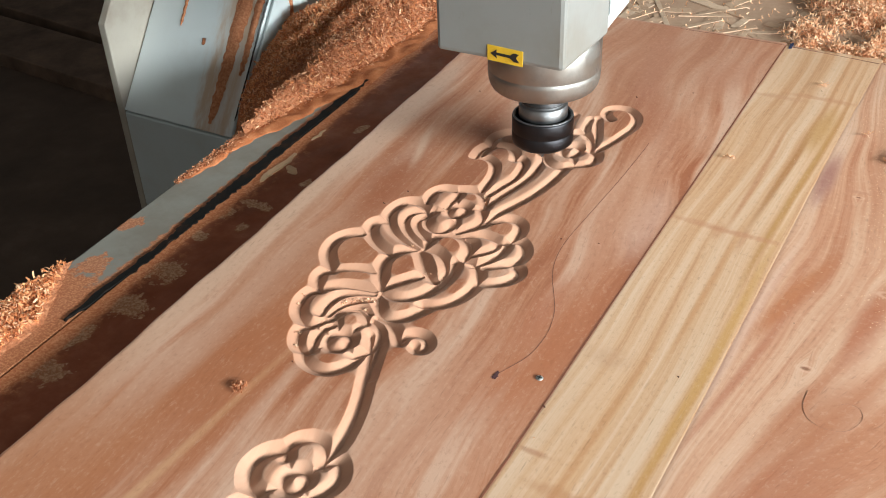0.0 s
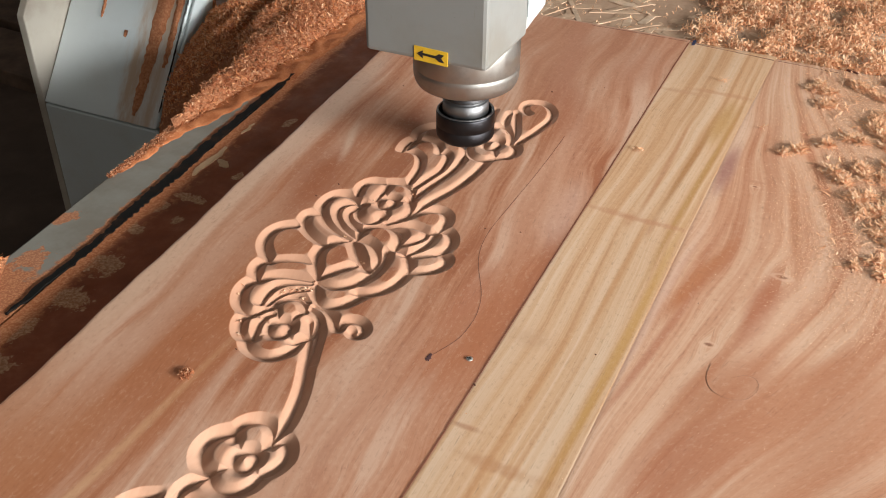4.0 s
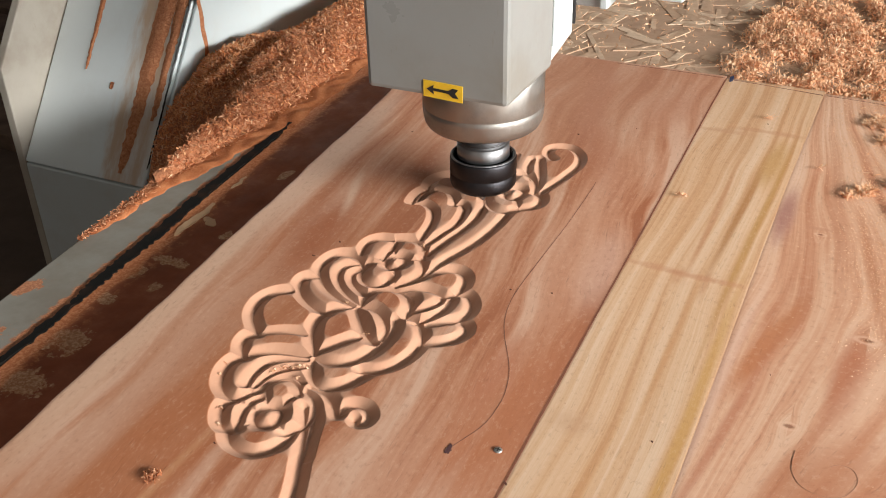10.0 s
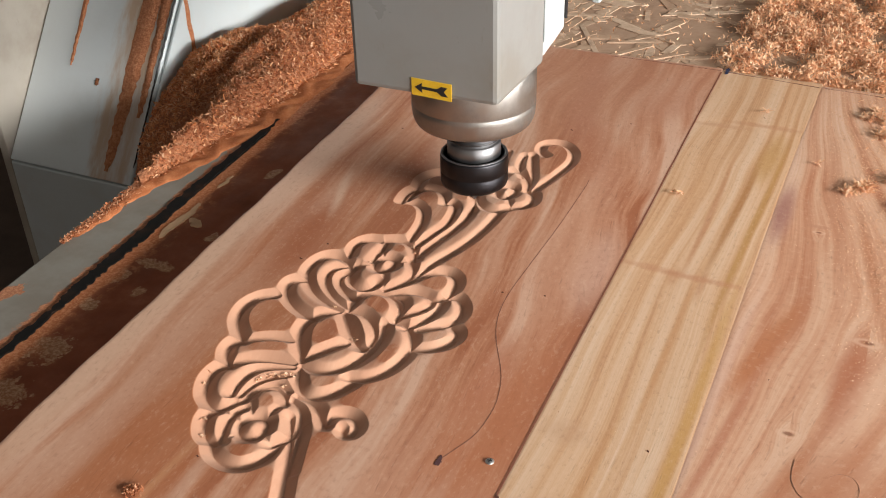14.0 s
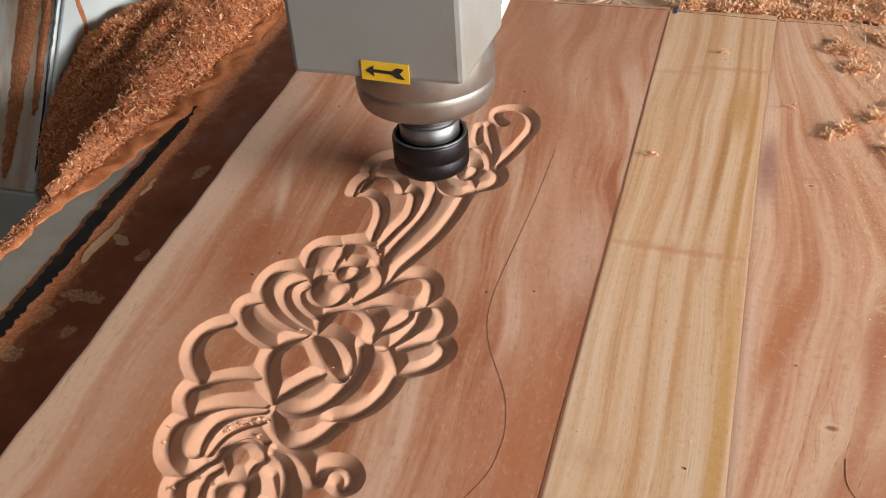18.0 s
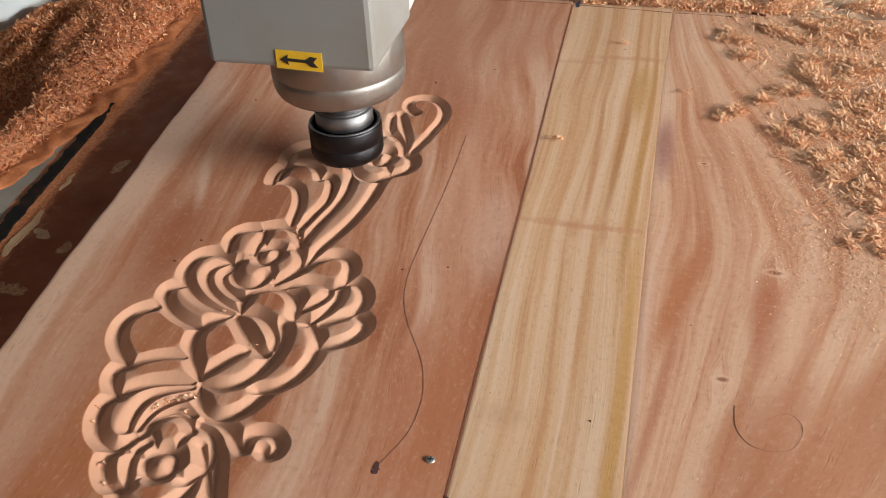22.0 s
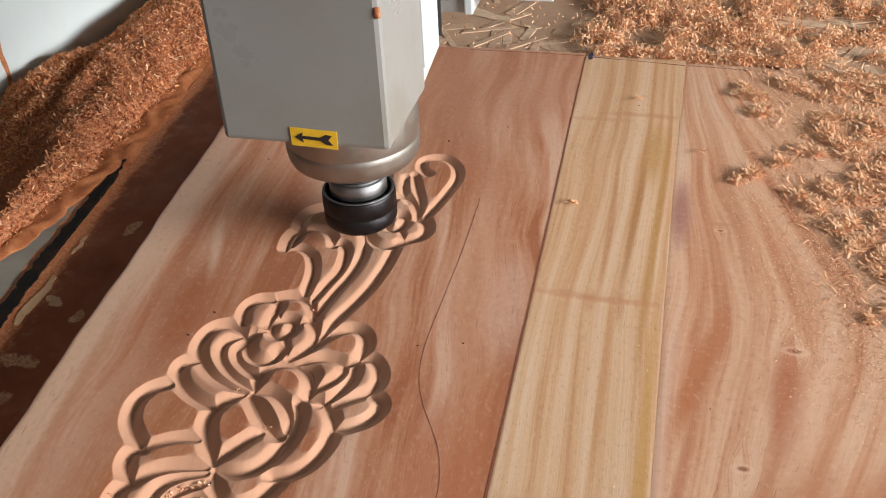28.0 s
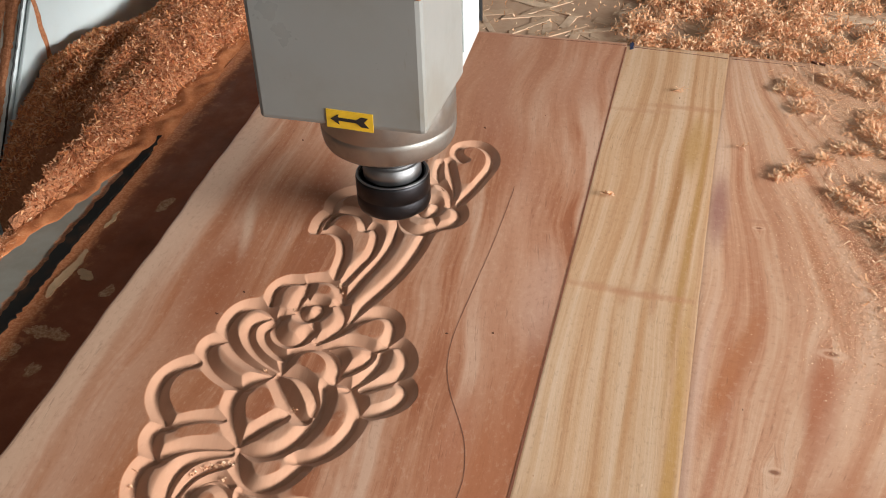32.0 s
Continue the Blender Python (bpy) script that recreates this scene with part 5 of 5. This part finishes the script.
# ---- shavings ----
def heap_height(x, y):
    """The heap between the gantry's leg and the bed."""
    r = y - LY
    wall = np.interp(r, (-0.10, -0.03, 0.0, 0.02, 0.06, 0.115, 0.16, 0.25, 0.36, 0.5, 1.0), (-0.36, -0.20, -0.125, -0.084, -0.052, -0.026, -0.026, -0.055, -0.046, -0.050, -0.05))
    edge = np.interp(y, (0.16, 0.20, 0.27, 0.35, 0.42, 0.57, 1.2), (-0.392, -0.386, -0.380, -0.378, -0.377, -0.384, -0.42))
    lip = -0.3055 - 0.112 * (y + 0.6)
    u = np.clip((x + 0.5475) / (lip + 0.5475), 0, 1)
    v = np.clip((x - lip) / (edge - lip), 0, 1)
    rail = np.interp(y, (0.14, 0.20, 0.27, 0.6), (-0.026, -0.010, -0.003, 0.002))
    z = wall * (1 - u) ** 1.2 + (1 - (1 - u) ** 1.2) * rail
    z = np.where(v > 0, rail * (1 - v) - 0.0195 * v + 0.006 * np.sin(np.pi * v), z)
    z = z + 0.011 * np.sin(np.pi * u) * np.interp(r, (-0.05, 0.1, 0.4), (0.0, 1.0, 0.6))
    z = z - 0.016 * np.exp(-(((u - 0.62 + 0.5 * (r - 0.12)) / 0.10) ** 2)) * np.interp(r, (0.0, 0.1, 0.3, 0.5), (0.0, 1, 1, 0.3))
    z = z + 0.0035 * np.sin(x * 71 + 3 * np.sin(y * 23 + 1)) * np.sin(y * 37 + 2 * np.sin(x * 31)) + 0.0012 * np.sin(x * 210 + y * 160 + 4 * np.sin(y * 50))
    fall = np.clip((x - edge) / 0.012, 0, 1)
    return z * (1 - fall) + fall * -0.0225


def heap():
    ys = np.arange(0.195, 1.1, 0.004)
    xs = np.linspace(-0.547, -0.345, 60)
    X, Y = np.meshgrid(xs, ys)
    Z = heap_height(X, Y)
    railx = -0.3055 - 0.112 * (ys + 0.6)
    low = (Y < 0.34) & (X < railx[:, None] + 0.004)
    Z = np.where(low, np.minimum(Z, np.maximum(-0.40, -0.02 - (railx[:, None] + 0.004 - X) * 2.5)), Z)
    return X, Y, Z


def dust_sheet():
    """Fine dust that has run from the heap to the seam."""
    ys, us = np.arange(0.10, 1.0, 0.003), np.linspace(0, 1, 40)
    a = np.interp(ys, (0.10, 0.16, 0.20, 0.27, 0.35, 0.42, 0.57, 1.0), (-0.3838, -0.3895, -0.394, -0.390, -0.390, -0.390, -0.396, -0.42))
    b = np.interp(ys, (0.10, 0.20, 0.264, 0.30, 0.345, 0.391, 0.47, 0.55, 0.72, 1.0), (-0.3795, -0.373, -0.362, -0.3565, -0.3485, -0.351, -0.3607, -0.3738, -0.391, -0.41))
    b = b + 0.0022 * np.sin(ys * 61) + 0.0015 * np.sin(ys * 173 + 1) + 0.0008 * np.sin(ys * 411)
    X, Y = a[:, None] + (b - a)[:, None] * us[None], np.repeat(ys[:, None], len(us), 1)
    swell = np.sin(np.pi * np.clip(us, 0.0, 1.0)) ** 0.5
    ends = np.clip((ys - 0.10) / 0.05, 0, 1)
    Z = -0.0212 + (0.0032 + 0.0006 * np.sin(X * 300 + 3 * np.sin(Y * 90))) * swell[None] * ends[:, None]
    return grid_mesh("rail_dust", X, Y, Z, M_dust)


stuff("rail_dust", dust_sheet(), "smooth run of fine reddish dust on the side rail", "sawdust")
hx, hy, hz = heap()
stuff("sawdust_heap", grid_mesh("sawdust_heap", hx, hy, hz, M_heap, None), "heap of reddish sawdust packed between gantry leg and bed", "sawdust")
rng = np.random.default_rng(21)


def over_grid(n, X, Y, Z, ylim, zmin):
    r, c = rng.integers(0, X.shape[0] - 1, n), rng.integers(0, X.shape[1] - 1, n)
    a, b = rng.random(n), rng.random(n)
    out = []
    for A in (X, Y, Z):
        out.append(A[r, c] * (1 - a) * (1 - b) + A[r + 1, c] * a * (1 - b) + A[r, c + 1] * (1 - a) * b + A[r + 1, c + 1] * a * b)
    p = np.stack(out, 1)
    return p[(p[:, 1] < ylim) & (p[:, 2] > zmin)]


pts = over_grid(60000, hx, hy, hz, 0.95, -0.15)
pts = pts[pts[:, 1] > 0.205 + rng.normal(0, 0.006, len(pts))]
pts = pts[pts[:, 0] < np.interp(pts[:, 1], (0.16, 0.20, 0.27, 0.35, 0.42, 0.57, 1.2), (-0.392, -0.384, -0.376, -0.374, -0.372, -0.380, -0.415)) + rng.normal(0, 0.003, len(pts))]
pts[:, 2] += rng.uniform(0.0, 0.004, len(pts))
near_rail = rng.random(len(pts)) < np.clip((pts[:, 0] + 0.3055 + 0.112 * (pts[:, 1] + 0.6) + 0.075) / 0.06, 0.1, 0.75)
stuff("heap_shavings", flakes("heap_shavings", pts[~near_rail], M_chip_red, (0.0032, 0.0078), (0.0009, 0.0019), 0.45, 2.2, 5), "loose curled reddish wood shavings on the heap", "shavings")
stuff("dusty_shavings", flakes("dusty_shavings", pts[near_rail], M_chip_dark, (0.0028, 0.0070), (0.0008, 0.0017), 0.4, 2.2, 15), "dark dusty reddish shavings low on the heap", "shavings")


def clump(n, cx, cy, rx, ry, z, high=0.006):
    """Places of shavings in a loose clump, thicker in the middle."""
    a, r = rng.uniform(0, 2 * np.pi, n), np.sqrt(rng.random(n)) * rng.uniform(0.6, 1.15, n)
    x, y = cx + rx * r * np.cos(a), cy + ry * r * np.sin(a)
    return np.stack([x, y, z + 0.0012 + high * rng.random(n) * np.clip(1 - r, 0.05, 1)], 1)


# on the side rail: a thin trail below the heap, and a pile further down
def rail_edge(y):
    return -0.3055 - 0.112 * (y + 0.6)


def pile_height(x, y):
    u = (x - rail_edge(y)) / (-0.326 - 0.105 * y - rail_edge(y))
    w = np.clip((-0.014 - y) / 0.07, 0, 1) * 0.85
    return 0.010 * np.clip(w - u, 0, 0.5) * (1 + 0.3 * np.sin(x * 310 + 3 * np.sin(y * 170)))


py, pu = np.arange(-0.30, -0.008, 0.003), np.linspace(0.015, 1, 26)
PX = rail_edge(py)[:, None] + pu[None] * (-0.326 - 0.105 * py - rail_edge(py))[:, None]
PY = np.repeat(py[:, None], len(pu), 1)
stuff("rail_sawdust", grid_mesh("rail_sawdust", PX, PY, -0.0215 + 1.4 * pile_height(PX, PY), M_heap), "low pile of reddish sawdust on the side rail", "sawdust")
y = rng.uniform(-0.30, -0.008, 16500)
x = rail_edge(y) + 0.001 + rng.random(len(y)) * 0.045
h = pile_height(x, y)
spill = np.stack([x, y, -0.0205 + 1.4 * h + rng.random(len(y)) * 0.004], 1)[(h > 0.0012 + 0.0008 * rng.random(len(y))) & (rng.random(len(y)) < 0.55)]
y = 0.235 - 0.135 * rng.random(1500) ** 1.2
x = rail_edge(y) + 0.002 + np.abs(rng.normal(0, 1, len(y))) * np.interp(y, (0.10, 0.16, 0.21, 0.24), (0.0018, 0.0045, 0.006, 0.009))
trail = np.stack([x, y, -0.0195 + rng.random(len(y)) * 0.003], 1)
stuff("rail_shavings", flakes("rail_shavings", spill, M_chip_red, (0.0025, 0.0058), (0.0007, 0.0015), 0.45, 2.2, 6), "spilled reddish shavings on the side rail", "shavings")
stuff("trail_shavings", flakes("trail_shavings", trail, M_chip_dark, (0.0018, 0.0045), (0.0006, 0.0013), 0.3, 2.0, 16), "thin trail of reddish shavings along the side rail", "shavings")

# behind the ends of the boards
far = []
for i in range(560):
    x, y = rng.uniform(-0.02, 0.45), rng.uniform(0.585, 0.95)
    dense = np.clip((x + 0.01) / 0.03, 0.1, 1) * (1.0 if x < 0.155 + 0.25 * (y - 0.6) else 0.16) * np.clip(1.9 - (y - 0.58) / 0.18, 0.3, 1)
    if rng.random() < dense:
        far.append(clump(int(rng.uniform(60, 170)), x, y, rng.uniform(0.010, 0.028), rng.uniform(0.010, 0.022), -0.0105, 0.016))
for i in range(16):
    far.append(clump(90, 0.04 + 0.009 * i, 0.583 + 0.008 * rng.random(), 0.014, 0.012, -0.0105, 0.014))
n = 2200
far.append(np.stack([rng.uniform(-0.25, 0.6, n), rng.uniform(0.575, 1.1, n), np.full(n, -0.0085)], 1))
far = np.concatenate(far)
far = far[far[:, 1] > 0.574 - 0.05 * np.clip(far[:, 0], 0, 0.3)]
stuff("bed_shavings", flakes("bed_shavings", far, M_chip, (0.0042, 0.0095), (0.0008, 0.0017), 0.5, 3.6, 7), "pale curled shavings strewn over the strand board", "shavings")

# on the boards
on = []
for x, y, r in (
    (0.140, 0.501, 0.0101), (0.152, 0.469, 0.0088), (0.133, 0.512, 0.0065), (0.172, 0.518, 0.0110), (0.194, 0.443, 0.0118), (0.180, 0.411, 0.0098), (0.205, 0.424, 0.0091), (0.158, 0.387, 0.0073), (0.138, 0.369, 0.0088), (0.128, 0.357, 0.0036),
    (0.170, 0.342, 0.0069), (0.178, 0.327, 0.0067), (0.192, 0.354, 0.0084), (0.208, 0.373, 0.0078), (0.213, 0.344, 0.0098), (0.192, 0.306, 0.0072), (0.205, 0.296, 0.0092), (0.221, 0.314, 0.0087), (0.212, 0.269, 0.0082), (0.225, 0.278, 0.0090),
    (0.220, 0.247, 0.0066), (0.216, 0.219, 0.0058), (0.201, 0.208, 0.0032), (0.217, 0.202, 0.0050), (0.205, 0.534, 0.0120), (0.233, 0.544, 0.0120), (0.254, 0.528, 0.0117), (0.233, 0.458, 0.0118), (0.240, 0.401, 0.0111), (0.229, 0.355, 0.0091),
):
    for k in range(4):
        a, q = rng.uniform(0, 2 * np.pi), rng.uniform(0.2, 0.95)
        on.append(clump(int(46 * (r / 0.008) ** 2), x + q * r * np.cos(a), y + q * r * np.sin(a), r * 0.75, r * 0.75, 0.0, 0.0026))
for x, y, n in ((0.1045, 0.395, 6), (0.052, 0.480, 5)):
    on.append(clump(n, x, y, 0.003, 0.002, 0.0002, 0.003))
for k in range(60):
    x, y = rng.uniform(0.19, 0.255), rng.uniform(0.26, 0.55)
    on.append(clump(60, x, y, 0.009, 0.009, 0.0, 0.0026))
m = 900
sx, sy = rng.uniform(0.12, 0.26, m), rng.uniform(0.2, 0.555, m)
thin = rng.random(m) < np.clip((sx - 0.125 - 0.20 * (0.45 - sy)) / 0.08, 0.0, 1)
on.append(np.stack([sx, sy, np.full(m, 0.0012)], 1)[thin])
on = np.concatenate(on)
on = on[on[:, 0] < 0.262]
stuff("board_shavings", flakes("board_shavings", on, M_chip, (0.0050, 0.0125), (0.0008, 0.0015), 0.15, 2.0, 8), "loose clumps of pale orange shavings on the boards", "shavings")
tagged(new("shaving_clump", flakes("shaving_clump", clump(90, -0.150, -0.088, 0.0050, 0.0045, 0.0, 0.0026), M_chip_dark, (0.0015, 0.0032), (0.0005, 0.0010), 0.6, 2.4, 9)), "small tangled clump of reddish shavings", "shavings", "", "stuff")
tagged(new("shaving_clump", flakes("shaving_clump", clump(12, 0.0164, 0.3075, 0.005, 0.0015, 0.0006, 0.002), M_chip, (0.002, 0.004), (0.001, 0.002), 0.4, 2.0, 10)), "few pale shavings lying on the board", "shavings", "", "stuff")

# fine crumbs: dense on the pink board near its far edge, thin elsewhere
n = 95000
x, y = 0.262 - 0.19 * rng.random(n) ** 1.5, 0.556 - 0.46 * rng.random(n)
keep = rng.random(n) < np.clip((x - 0.105 - 0.14 * (0.4 - y)) / 0.07, 0.008, 1) * np.clip((y - 0.10) / 0.16, 0.02, 1)
crumb = np.stack([x, y, np.full(n, 0.0005)], 1)[keep]
m = 150
extra = np.stack([rng.uniform(0.012, 0.24, m), rng.uniform(-0.2, 0.55, m), np.full(m, 0.0005)], 1)
stuff("fine_crumbs", flakes("fine_crumbs", np.concatenate([crumb, extra]), M_crumb, (0.0004, 0.0013), (0.0003, 0.0007), 0.3, 1.0, 12), "fine sawdust crumbs scattered on the boards", "sawdust")

# torn fibres left in the carving
fib = []
for x, y in ((-0.1305, 0.0213), (-0.1335, 0.0199), (-0.1364, 0.0182), (-0.1389, 0.0169), (-0.1413, 0.0152), (-0.1436, 0.0136), (-0.1451, 0.0117), (-0.1466, 0.0090), (-0.1752, 0.0049), (-0.1718, -0.0048), (-0.1535, -0.0294), (-0.1457, -0.0397), (-0.1461, 0.1415), (-0.1285, 0.1707), (-0.1241, 0.1646), (-0.1418, 0.0876), (-0.1127, 0.0393), (-0.1144, 0.0635), (-0.1285, 0.0108), (-0.1676, 0.0228)):
    fib.append(clump(6, x, y, 0.0022, 0.0016, -0.0042, 0.003))
stuff("torn_fibres", flakes("torn_fibres", np.concatenate(fib), M_crumb, (0.0010, 0.0022), (0.0006, 0.0013), 0.6, 1.0, 13), "torn wood fibres in the carved grooves", "wood fibre")

# a bit of dark bark on the end of the pink board
bark = part("bark_chip", torn(0.1608, 0.5575, 0.006, 0.0025, -0.4, -0.0004, 0.0016, 77, 14), M_hole)
tagged(bark, "small dark splinter of bark on the board's end", "splinter")
